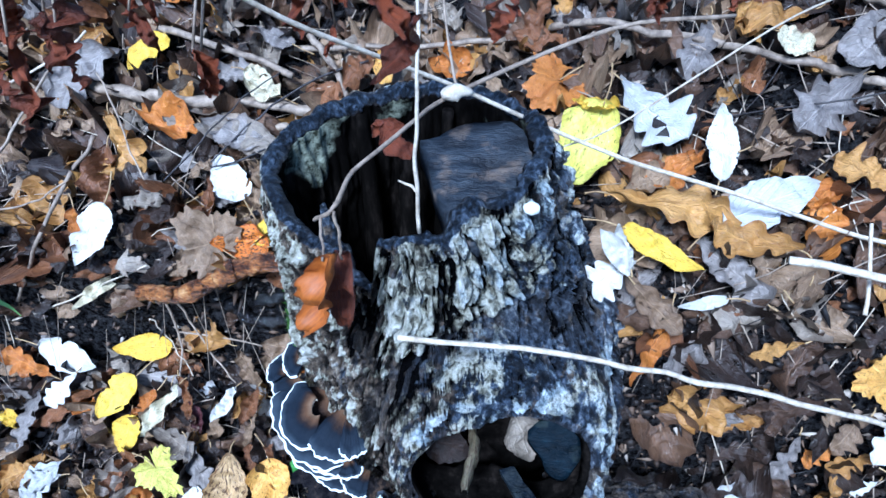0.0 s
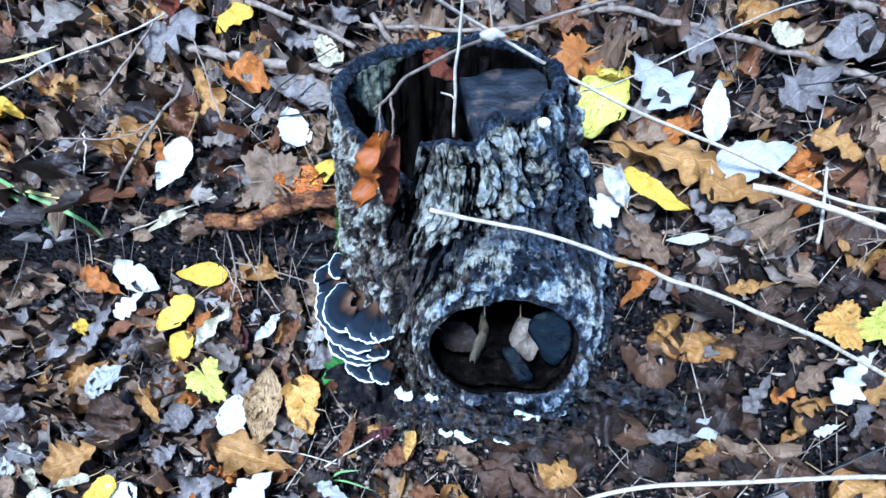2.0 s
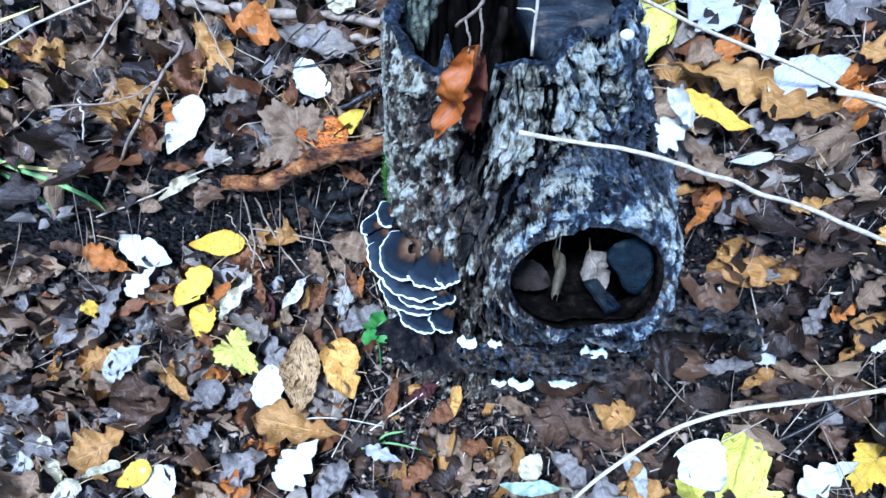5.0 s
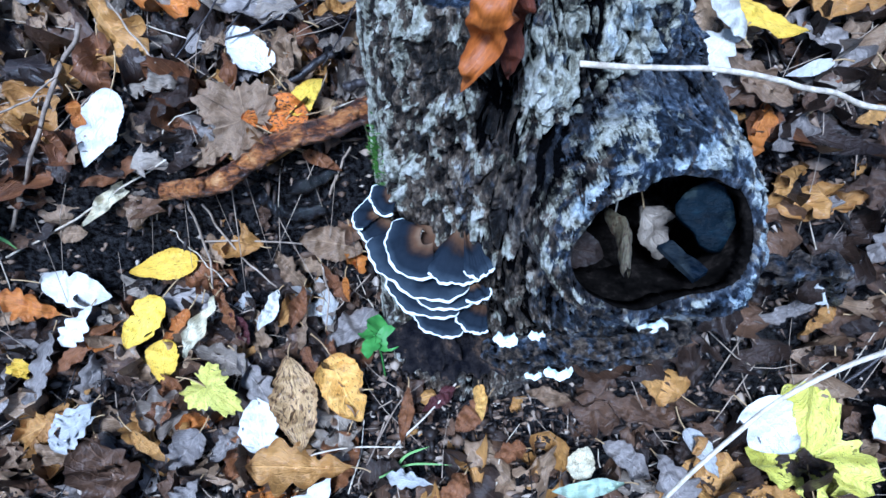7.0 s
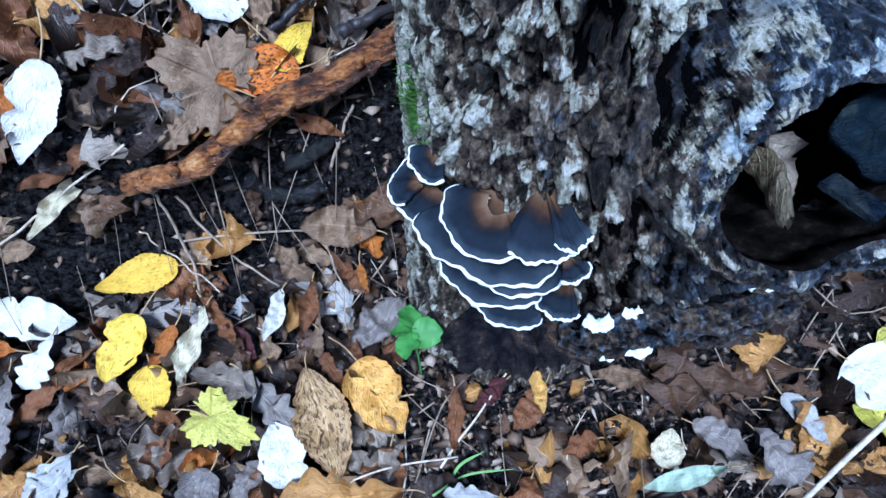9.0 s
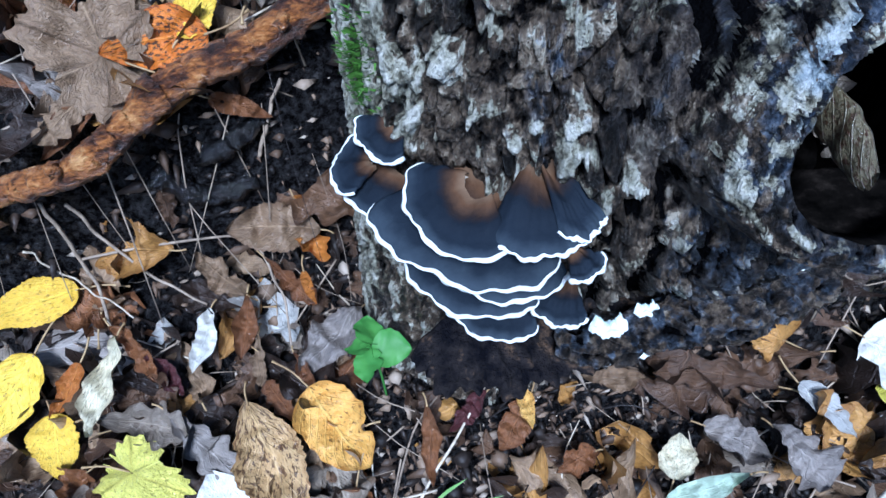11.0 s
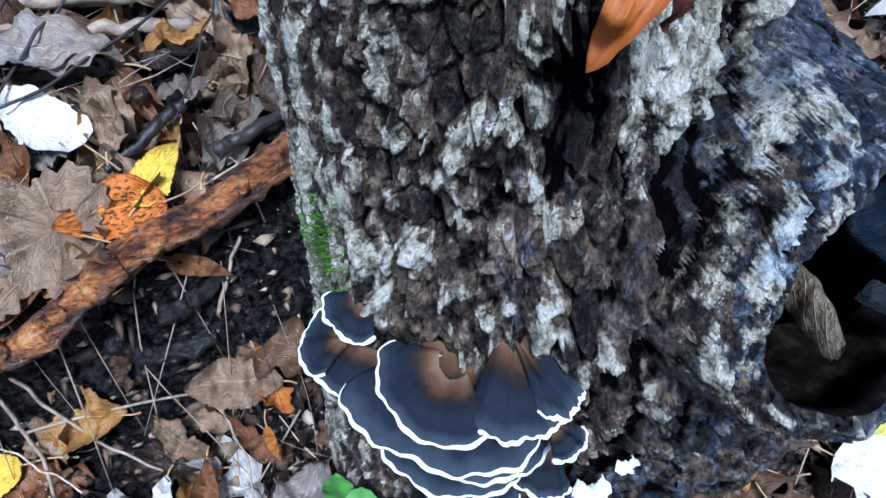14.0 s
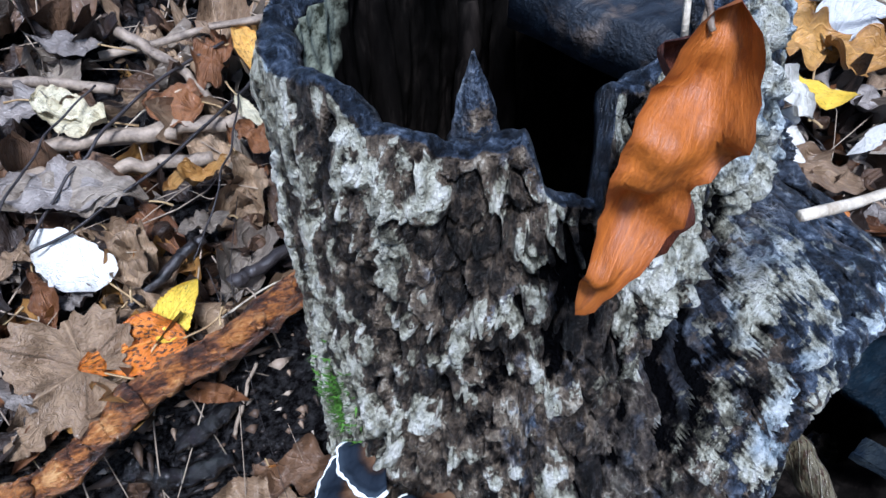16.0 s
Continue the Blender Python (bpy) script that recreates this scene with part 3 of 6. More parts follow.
# ---------------------------------------------------------------- leaf shapes
def half_width(kind, t, side, rng):
    """Half the blade's width, as a share of the widest, along the blade from stalk (0) to tip (1)."""
    ph = rng.uniform(0, 6.28) * 0.15 + side * 0.35
    if kind == "oak":
        env = (np.sin(math.pi * np.clip(t, 0, 1) ** 1.25) ** 0.75) * (0.55 + 0.55 * t) * 1.05
        lobes = 0.5 + 0.5 * np.cos(2 * math.pi * (t * 4.2 + 0.15 + 0.06 * side) + ph)
        return env * (0.60 + 0.40 * lobes ** 0.7) + 0.02
    if kind == "birch":
        env = (t ** 0.48) * ((1 - t) ** 0.88) / 0.545
        teeth = 0.07 * np.abs(((t * 17 + ph) % 1.0) - 0.5) * 2
        return env * (0.97 + teeth) * (1 + 0.07 * np.sin(t * 9 + 3 * ph + side)) + 0.004
    if kind == "aspen":
        env = np.clip(4 * t * (1 - t), 0, 1) ** 0.5 * (1.14 - 0.40 * t - 0.26 * smooth((t - 0.72) / 0.28))
        return env * (1 + 0.035 * np.sin(t * 31 + ph) + 0.05 * np.sin(t * 8 + 4 * ph + side)) + 0.004
    if kind == "chestnut":
        teeth = 0.10 * (((t * 16 + ph) % 1.0))
        return (np.sin(math.pi * t ** 0.92) ** 0.8) * (0.92 + teeth) + 0.004
    if kind == "willow":
        return (np.sin(math.pi * t) ** 0.9) + 0.004
    env = (np.sin(math.pi * t ** 0.9) ** 0.7)
    w = env * (0.78 + 0.30 * vnoise(t * 5 + rng.uniform(0, 50), side * 7.0, 0, 3) + 0.16 * vnoise(t * 14, side * 5.0, rng.uniform(0, 9), 4))
    return np.clip(w, 0.03, 1.15)


def leaf_blade(kind, length, ratio, seed, curl=1.0, nt=30, ns=9):
    """A blade in its own frame: along x, middle at the origin, z up."""
    rng = random.Random(seed)
    if kind == "maple":
        na, nr = 8 * (nt // 4), max(4, ns - 3)
        a = np.linspace(-math.pi * 0.93, math.pi * 0.93, na)
        lobe = np.abs(np.cos(a * 2.5 * 0.72 + 0.0)) ** 0.9
        rad = (0.60 + 0.40 * lobe) * (0.62 + 0.38 * np.cos(a * 0.5)) * (1 + 0.07 * np.sin(a * 23 + rng.uniform(0, 6)) + 0.05 * np.sin(a * 11))
        r = np.linspace(0.02, 1, nr)[:, None]
        x = (rad * np.cos(a))[None] * r * 0.62 - 0.18
        y = (rad * np.sin(a))[None] * r * 0.5 * ratio / 0.62
        u, v = np.broadcast_to(r, x.shape), np.broadcast_to((a * 1.6 / math.pi) % 1.0, x.shape)
        faces = grid_faces(nr, na).tolist()
    else:
        t = np.linspace(0.0, 1.0, nt)[:, None]
        s = np.linspace(-1, 1, ns)[None]
        wl, wr = half_width(kind, t, -1, rng), half_width(kind, t, 1, rng)
        wl = wl * (1 + 0.15 * vnoise(t * 6, seed * 0.37, 1.5, 21) + 0.06 * vnoise(t * 21, seed * 0.37, 4.5, 23))
        wr = wr * (1 + 0.15 * vnoise(t * 6, seed * 0.37, 7.5, 22) + 0.06 * vnoise(t * 21, seed * 0.37, 9.5, 24))
        if kind != "willow" and rng.random() < 0.45:
            # a bite or tear in the margin
            at, deep = rng.uniform(0.25, 0.8), rng.uniform(0.2, 0.5)
            notch = 1 - deep * np.exp(-((t - at) / rng.uniform(0.03, 0.07)) ** 2)
            wl, wr = (wl * notch, wr) if rng.random() < 0.5 else (wl, wr * notch)
        w = np.where(s < 0, wl, wr) * ratio * 0.5
        sweep = 0.10 * ratio * np.abs(s) * (kind == "oak")
        x = np.broadcast_to(t - 0.5, (nt, ns)) + sweep * (1 - np.abs(2 * t - 1))
        y = s * w + 0.05 * rng.uniform(-1, 1) * np.sin(math.pi * t)
        u, v = np.broadcast_to(t, (nt, ns)), np.broadcast_to(s * 0.5 + 0.5, (nt, ns))
        faces = grid_faces(nt, ns).tolist()
    k = [rng.uniform(-1, 1) for _ in range(6)]
    z = curl * (0.30 * k[0] * x * x + (0.45 * abs(k[1]) + 0.05) * y * y / max(ratio, 0.3) + 0.22 * k[2] * x * y + 0.05 * k[3] * np.abs(y))
    z = z + curl * (0.075 * vnoise(x * 5 + 9 * k[4], y * 5, 0, seed % 97) + 0.042 * vnoise(x * 13, y * 13, k[5] * 9, seed % 89))
    if kind != "maple":
        # the margins roll and ripple
        rip = vnoise(t * 6 + 3 * k[5], np.sign(s) * 2.0, k[4] * 5, seed % 83)
        z = z + curl * ratio * np.abs(s) ** 3 * (0.05 + 0.13 * rip)
    p = np.stack([x, y, z], -1).reshape(-1, 3) * length
    return p, faces, np.stack([u, v], -1).reshape(-1, 2)


def lie(x, y, heading, lift, tilt=0.0, rng=random):
    """A pose on the litter, turned to a heading (degrees, from x to y) and laid along the slope."""
    nrm = (ground_normal(x, y, 0.022) + Vector((0.0, -0.35, 0.94))).normalized()
    nrm = (nrm + Vector((rng.uniform(-1, 1), rng.uniform(-1, 1), 0)) * tilt).normalized()
    h = Vector((math.cos(radians(heading)), math.sin(radians(heading)), 0))
    gx = h - nrm * h.dot(nrm)
    gx.normalize()
    gy = nrm.cross(gx)
    m = Matrix((gx, gy, nrm)).transposed().to_4x4()
    m.translation = Vector((x, y, float(ground_z(x, y)) + lift))
    return m


KIND_WORD = {"oak": "lobed oak", "birch": "birch", "aspen": "rounded aspen", "maple": "maple", "chestnut": "toothed", "willow": "curled narrow", "ragged": "crumpled"}
_count = [0]


def lay(kind, colour, x, y, heading, length, ratio, lift, curl=1.4, tilt=0.07):
    """One fallen leaf that can be told apart, with its stalk."""
    _count[0] += 1
    seed = 1000 + _count[0] * 7
    length = length * 1.05
    if colour in ("pale", "yellow", "yellowspot", "greywhite") and kind != "willow":
        curl = 0.75
    if kind in ("ragged", "willow") and curl < 1.5:
        curl = 2.4
    p, f, uv = leaf_blade(kind, length, ratio, seed, curl, 46, 11)
    name = {"oak": "oak_leaf", "birch": "birch_leaf", "aspen": "aspen_leaf", "maple": "maple_leaf"}.get(kind, "fallen_leaf")
    root = new(name)
    root.matrix_world = lie(x, y, heading, lift, tilt, random.Random(seed))
    tagged(root, PALETTE[colour][3] + " " + KIND_WORD[kind] + " leaf lying on the leaf litter", "leaf", "fallen leaves")
    part("blade", mesh_of("blade", p, f, LEAF_MAT[colour], uv), root)
    base = Vector(p[4] if kind != "maple" else (-0.25 * length, 0, 0))
    ln = length * (0.42 if kind in ("aspen", "maple", "birch") else 0.14)
    bend = random.Random(seed + 1).uniform(-0.4, 0.4) * ln
    tv, tf = tube(curve([base + Vector((0.04 * length, 0, 0)), base - Vector((ln * 0.5, -bend * 0.3, 0.001)), base - Vector((ln, -bend, 0.003))], 7), [0.0007] * 6 + [0.0011], 5)
    part("stalk", mesh_of("stalk", tv, tf, STALK), root, "thin stalk")
    return root


def stalk_material(name, dark, light, rough=0.55, scale=110):
    n = Nodes(name, rough, 0.4)
    v = n.coords(scale=(1, 1, 1))
    a, b = n.noise(v, scale, 4, 0.7), n.noise(v, scale * 5, 3, 0.7)
    col = n.mix(n.math("ADD", n.math("MULTIPLY", n.add("ObjectInfo").outputs["Random"], 0.3), n.add("MapRange", Value=a, From_Min=0.32, From_Max=0.68, To_Max=0.75).outputs[0]), dark, light)
    return n.done(col, n.value(rough - 0.15, rough + 0.2, b), n.math("ADD", a, b), 0.6, 0.001)


STALK = stalk_material("leaf_stalk", (0.18, 0.10, 0.04), (0.5, 0.36, 0.18))
TWIG = stalk_material("dead_twig", (0.075, 0.053, 0.038), (0.42, 0.33, 0.24))
DARK_TWIG = stalk_material("black_wet_twig", (0.008, 0.007, 0.007), (0.05, 0.042, 0.04), 0.3)
STRAW = stalk_material("dry_straw", (0.27, 0.20, 0.125), (0.76, 0.68, 0.54), 0.5, 160)


def black_bark_material():
    n = Nodes("glossy_black_bark", 0.15, 0.6)
    a = n.noise(n.coords(), 190, 4, 0.6)
    return n.done(n.ramp(a, (0.4, (0.002, 0.002, 0.0025)), (0.7, (0.014, 0.012, 0.012))), 0.16, a, 1.0, 0.006)


BLACK_BARK = black_bark_material()


def branch_material():
    n = Nodes("wet_peeled_branch", 0.4, 0.5)
    a, b, c = n.noise(n.coords(scale=(0.5, 1, 1)), 85, 6, 0.75), n.noise(n.coords(), 24, 3), n.noise(n.coords(scale=(0.3, 1, 1)), 420, 4, 0.7)
    k = n.math("ADD", n.math("MULTIPLY", a, 0.6), n.math("ADD", n.math("MULTIPLY", b, 0.25), n.math("MULTIPLY", c, 0.25)))
    col = n.ramp(k, (0.46, (0.010, 0.004, 0.002)), (0.53, (0.085, 0.027, 0.008)), (0.60, (0.34, 0.125, 0.026)), (0.70, (0.62, 0.36, 0.14)))
    n.b.inputs["Coat Weight"].default_value = 0.45
    n.b.inputs["Coat Roughness"].default_value = 0.16
    return n.done(col, n.value(0.2, 0.5, c), n.math("ADD", n.math("ADD", a, b), n.math("MULTIPLY", c, 0.7)), 1.0, 0.006)


ROOTWOOD = branch_material()


def in_stump(x, y, z, margin):
    th = math.atan2(x - STUMP_X, -(y - STUMP_Y))
    return math.hypot(x - STUMP_X, y - STUMP_Y) < float(stump_radius(np.array(th), np.array(min(z + 0.02, 0.41)))) + margin


# ---------------------------------------------------------------- leaf litter that nobody could count
def bare(x, y):
    """How bare the soil is: bare round the foot of the stump and below the branch."""
    b = math.exp(-(((x + 0.05) / 0.15) ** 2 + ((y - 0.30) / 0.09) ** 2))
    b = max(b, 0.72 * math.exp(-(((x + 0.23) / 0.11) ** 2 + ((y - 0.465) / 0.035) ** 2)))
    b = max(b, 0.15 * math.exp(-(((x - 0.33) / 0.10) ** 2 + ((y - 0.38) / 0.04) ** 2)))
    b = max(b, 0.8 * math.exp(-(((x - 0.07) / 0.15) ** 2 + ((y - 0.235) / 0.075) ** 2)))
    b = max(b, 0.85 * math.exp(-(((x - 0.18) / 0.06) ** 2 + ((y - 0.305) / 0.06) ** 2)))
    return b


def build_litter():
    rng = random.Random(77)
    weights = (("darkbrown", 48), ("brown", 40), ("tan", 28), ("grey", 14), ("sheen_grey", 9), ("rust", 12), ("gold", 13), ("greywhite", 1))
    keys = [k for k, w in weights for _ in range(w)]
    kinds = ["oak"] * 6 + ["ragged"] * 10 + ["birch"] * 4 + ["aspen"] * 3 + ["chestnut"] * 2 + ["willow"] * 2
    pool = {k: [leaf_blade(k, 1.0, {"oak": 0.6, "ragged": 0.6, "birch": 0.7, "aspen": 0.85, "chestnut": 0.5, "willow": 0.25}[k], 300 + i * 13 + len(k), 3.4, 16, 6)
                for i in range(7)] for k in set(kinds)}
    packs = {k: ([], [], [], [0]) for k, _ in weights}
    made = 0
    while made < 6000:
        x, y = rng.uniform(-0.95, 0.85), rng.uniform(-0.12, 1.05)
        if made < 110:
            # the steep faces of the bank take more leaves for their ground
            x, y = (rng.uniform(0.08, 0.7), rng.uniform(0.22, 0.42)) if made % 3 else (rng.uniform(-0.9, -0.1), rng.uniform(0.40, 0.54))
        if made > 4700:
            x, y = rng.gauss(0, 1.1), rng.gauss(0.45, 0.9)
        if abs(y - 0.500) < 0.014 and -0.30 < x < -0.07:
            continue
        frag = made % 4 == 0
        if rng.random() < (0.15 if frag else 0.75) * bare(x, y):
            continue
        kind, colour = rng.choice(kinds), rng.choice(keys)
        if x > 0.04 and y < 0.37 and rng.random() < 0.6:
            colour = rng.choice(("darkbrown", "darkbrown", "brown"))
        size = rng.uniform(0.008, 0.022) if frag else rng.uniform(0.034, 0.088) * (1.1 if kind == "oak" else 0.85)
        z = float(ground_z(x, y))
        if in_stump(x, y, z, size * 0.30):
            continue
        m = lie(x, y, rng.uniform(0, 360), rng.uniform(0.001, 0.010) if frag else rng.uniform(0.001, 0.015), 0.55, rng)
        p, f, uv = rng.choice(pool[kind])
        flip = Matrix.Rotation(math.pi, 4, "X") if rng.random() < 0.45 else Matrix.Identity(4)
        M = np.array(m @ flip)
        V, Fc, U, n = packs[colour]
        V.append(p * size @ M[:3, :3].T + M[:3, 3])
        Fc.append(np.asarray(f) + n[0])
        U.append(uv)
        n[0] += len(p)
        made += 1
    for key, (V, Fc, U, n) in packs.items():
        me = mesh_of("litter", np.concatenate(V), np.concatenate(Fc).tolist(), LITTER_MAT[key], np.concatenate(U))
        tagged(new("leaf_litter", me), PALETTE[key][3] + " fallen leaves strewn over the soil", "leaf litter", kind="stuff")


build_litter()


def build_twig_litter():
    rng = random.Random(41)
    for mat, word, count in ((TWIG, "thin brown dead twigs and stalks", 950), (DARK_TWIG, "thin black wet twigs", 330), (STRAW, "short pale straws", 150)):
        V, Fc, n = [], [], 0
        made = 0
        while made < count:
            x, y = rng.uniform(-0.85, 0.75), rng.uniform(0.0, 0.98)
            z = float(ground_z(x, y))
            ln = rng.uniform(0.02, 0.13) * rng.uniform(0.4, 1) if made % 7 else rng.uniform(0.10, 0.24)
            a = rng.uniform(0, 2 * math.pi)
            dx, dy = math.cos(a) * ln, math.sin(a) * ln
            if in_stump(x, y, z, 0.004) or in_stump(x + dx, y + dy, z, 0.004):
                continue
            h = [rng.uniform(0.006, 0.03) for _ in range(3)]
            pts = []
            for k, (q, hh) in enumerate(zip((0, 0.5, 1), h)):
                px, py = x + dx * q + rng.uniform(-0.1, 0.1) * ln, y + dy * q + rng.uniform(-0.1, 0.1) * ln
                pts.append((px, py, float(bank(px, py)) + hh))
            r = rng.uniform(0.0003, 0.0009)
            tv, tf = tube(curve(pts, 7, 0.0015, made), [r * (1 - 0.07 * i) for i in range(7)], 5)
            V += tv
            Fc += [tuple(i + n for i in f) for f in tf]
            n += len(tv)
            made += 1
        tagged(new("twig_litter", mesh_of("twig_litter", V, Fc, mat)), word + " lying over the leaves", "twigs", kind="stuff")


build_twig_litter()


def debris_material():
    n = Nodes("soil_debris", 0.5, 0.3)
    rnd = n.add("NewGeometry").outputs["Random Per Island"]
    a = n.noise(n.coords(), 500, 3)
    col = n.ramp(rnd, (0.0, (0.006, 0.005, 0.005)), (0.4, (0.030, 0.022, 0.018)), (0.7, (0.11, 0.07, 0.045)), (0.88, (0.24, 0.17, 0.115)), (1.0, (0.42, 0.36, 0.29)))
    return n.done(col, 0.5, a, 0.6, 0.001)


DEBRIS = debris_material()


def build_crumbs():
    """Crumbs of soil, bark and rotten leaf on the bare patches."""
    rng = random.Random(5)
    V, Fc, n = [], [], 0
    made = 0
    while made < 15000:
        x, y = rng.gauss(-0.06, 0.27), rng.gauss(0.36, 0.12)
        z = float(ground_z(x, y))
        if in_stump(x, y, z, 0.002):
            continue
        r = rng.uniform(0.0010, 0.0044) * (1.8 if rng.random() < 0.1 else 1)
        lx, ly = rng.choice(((1, 1), (2.2, 0.6), (0.6, 2.2), (1.5, 1)))
        c = Vector((x, y, z + r * 0.6))
        base = [Vector(q) for q in ((1, 0, 0), (-1, 0, 0), (0, 1, 0), (0, -1, 0), (0, 0, 0.8), (0, 0, -0.8))]
        V += [c + Vector((q.x * lx * rng.uniform(0.5, 1.5), q.y * ly * rng.uniform(0.5, 1.5), q.z * rng.uniform(0.5, 1.2))) * r for q in base]
        Fc += [tuple(i + n for i in f) for f in ((0, 2, 4), (2, 1, 4), (1, 3, 4), (3, 0, 4), (2, 0, 5), (1, 2, 5), (3, 1, 5), (0, 3, 5))]
        n += 6
        made += 1
    tagged(new("soil_crumbs", mesh_of("crumbs", V, Fc, DEBRIS)), "dark crumbs of soil and rotten wood", "soil", kind="stuff")


build_crumbs()

# ---------------------------------------------------------------- leaves that can be told apart
lay("aspen", "pale", -0.215, 0.577, 125, 0.054, 0.65, 0.037)
lay("birch", "pale", -0.346, 0.517, -111, 0.069, 0.60, 0.039)
lay("birch", "orange", -0.359, 0.524, -84, 0.032, 0.48, 0.043)
lay("ragged", "gold", -0.426, 0.550, 136, 0.086, 0.17, 0.033)
lay("birch", "yellow", -0.329, 0.712, -122, 0.056, 0.71, 0.039)
lay("oak", "grey", -0.577, 0.710, -155, 0.100, 0.71, 0.033)
lay("oak", "sheen_grey", -0.398, 0.701, -134, 0.103, 0.71, 0.035)
lay("ragged", "orange", -0.294, 0.641, -24, 0.077, 0.52, 0.033)
lay("chestnut", "sheen_grey", -0.215, 0.623, 162, 0.077, 0.48, 0.035)
lay("ragged", "sheen_grey", -0.239, 0.690, 173, 0.063, 0.49, 0.033)
lay("aspen", "cream", -0.198, 0.677, -35, 0.038, 0.54, 0.037)
lay("ragged", "yellow", -0.608, 0.585, 180, 0.064, 0.56, 0.035)
lay("ragged", "tan", -0.516, 0.581, -120, 0.063, 0.52, 0.035)
lay("ragged", "tan", -0.488, 0.512, -17, 0.048, 0.63, 0.037)
lay("aspen", "tan", -0.409, 0.502, -6, 0.026, 0.74, 0.033)
lay("aspen", "orangespot", -0.195, 0.517, 176, 0.055, 0.60, 0.037)
lay("birch", "yellowspot", -0.167, 0.526, 49, 0.040, 0.70, 0.043)
lay("ragged", "grey", -0.303, 0.553, 177, 0.056, 0.45, 0.033)
lay("birch", "rust", -0.257, 0.510, -133, 0.046, 0.41, 0.039)
lay("oak", "sheen_grey", -0.303, 0.573, -31, 0.043, 0.53, 0.033)
lay("birch", "darkbrown", -0.292, 0.531, -144, 0.057, 0.39, 0.033)
lay("willow", "cream", -0.360, 0.503, -132, 0.067, 0.21, 0.053)
lay("ragged", "rust", -0.347, 0.511, -156, 0.067, 0.27, 0.031)
lay("aspen", "greywhite", -0.611, 0.503, -142, 0.031, 0.57, 0.035)
lay("ragged", "tan", -0.247, 0.584, -133, 0.029, 0.62, 0.035)
lay("ragged", "tan", -0.182, 0.572, 75, 0.046, 0.61, 0.033)
lay("maple", "tan", -0.233, 0.518, 135, 0.069, 0.67, 0.038)
lay("birch", "yellow", -0.335, 0.483, -175, 0.067, 0.55, 0.037)
lay("aspen", "pale", -0.424, 0.477, -22, 0.068, 0.50, 0.041)
lay("oak", "pale", -0.422, 0.444, -127, 0.046, 0.70, 0.043)
lay("oak", "orange", -0.472, 0.474, 155, 0.065, 0.55, 0.035)
lay("oak", "rust", -0.419, 0.432, -145, 0.080, 0.31, 0.035)
lay("aspen", "yellowspot", -0.356, 0.436, -126, 0.057, 0.58, 0.043)
lay("birch", "yellow", -0.340, 0.401, -96, 0.042, 0.92, 0.039)
lay("birch", "orange", -0.326, 0.432, -131, 0.038, 0.51, 0.037)
lay("willow", "cream", -0.298, 0.418, -117, 0.062, 0.28, 0.055)
lay("oak", "grey", -0.283, 0.391, -30, 0.060, 0.54, 0.041)
lay("maple", "yellowgreen", -0.286, 0.358, -44, 0.059, 0.51, 0.047)
lay("oak", "sheen_grey", -0.250, 0.368, -61, 0.061, 0.49, 0.043)
lay("aspen", "pale", -0.246, 0.326, 97, 0.049, 0.77, 0.043)
lay("chestnut", "tanspot", -0.210, 0.336, -86, 0.086, 0.47, 0.049)
lay("aspen", "goldspot", -0.163, 0.345, -73, 0.065, 0.65, 0.039)
lay("oak", "gold", -0.208, 0.285, 172, 0.093, 0.55, 0.037)
lay("oak", "pale", -0.200, 0.249, -124, 0.062, 0.76, 0.043)
lay("ragged", "brown", -0.389, 0.308, 110, 0.066, 1.16, 0.035)
lay("oak", "gold", -0.426, 0.265, -142, 0.065, 0.86, 0.039)
lay("oak", "greywhite", -0.426, 0.356, -132, 0.054, 0.70, 0.039)
lay("aspen", "pale", -0.347, 0.228, 62, 0.036, 1.18, 0.037)
lay("birch", "yellow", -0.377, 0.231, -147, 0.039, 0.88, 0.043)
lay("birch", "cream", -0.417, 0.238, -156, 0.041, 0.36, 0.041)
lay("aspen", "sheen_grey", -0.317, 0.317, -133, 0.041, 0.75, 0.037)
lay("ragged", "sheen_grey", -0.276, 0.315, -139, 0.038, 0.70, 0.035)
lay("birch", "gold", -0.348, 0.323, -41, 0.050, 0.31, 0.043)
lay("ragged", "yellow", -0.488, 0.418, -32, 0.031, 0.54, 0.037)
lay("ragged", "sheen_grey", -0.508, 0.404, -120, 0.065, 0.44, 0.035)
lay("oak", "sheen_grey", -0.594, 0.388, -175, 0.052, 0.88, 0.035)
lay("ragged", "cream", -0.484, 0.251, -57, 0.066, 0.35, 0.037)
lay("ragged", "tan", -0.497, 0.217, -120, 0.044, 1.08, 0.039)
lay("ragged", "pale", -0.233, 0.429, -117, 0.043, 0.42, 0.041)
lay("ragged", "tan", -0.208, 0.464, 121, 0.043, 0.53, 0.037)
lay("willow", "rust", -0.204, 0.429, -110, 0.043, 0.35, 0.037)
lay("ragged", "tan", -0.622, 0.475, -140, 0.041, 0.66, 0.035)
lay("ragged", "rust", -0.343, 0.361, -106, 0.039, 0.70, 0.033)
lay("aspen", "yellowgreen", 0.111, 0.515, -121, 0.078, 0.64, 0.037)
lay("willow", "yellow", 0.122, 0.544, 165, 0.038, 0.39, 0.041)
lay("oak", "greywhite", 0.167, 0.541, -49, 0.071, 0.78, 0.039)
lay("birch", "pale", 0.216, 0.510, 84, 0.063, 0.48, 0.047)
lay("oak", "orange", 0.182, 0.494, -142, 0.063, 0.49, 0.037)
lay("ragged", "tan", 0.157, 0.478, -156, 0.038, 0.77, 0.037)
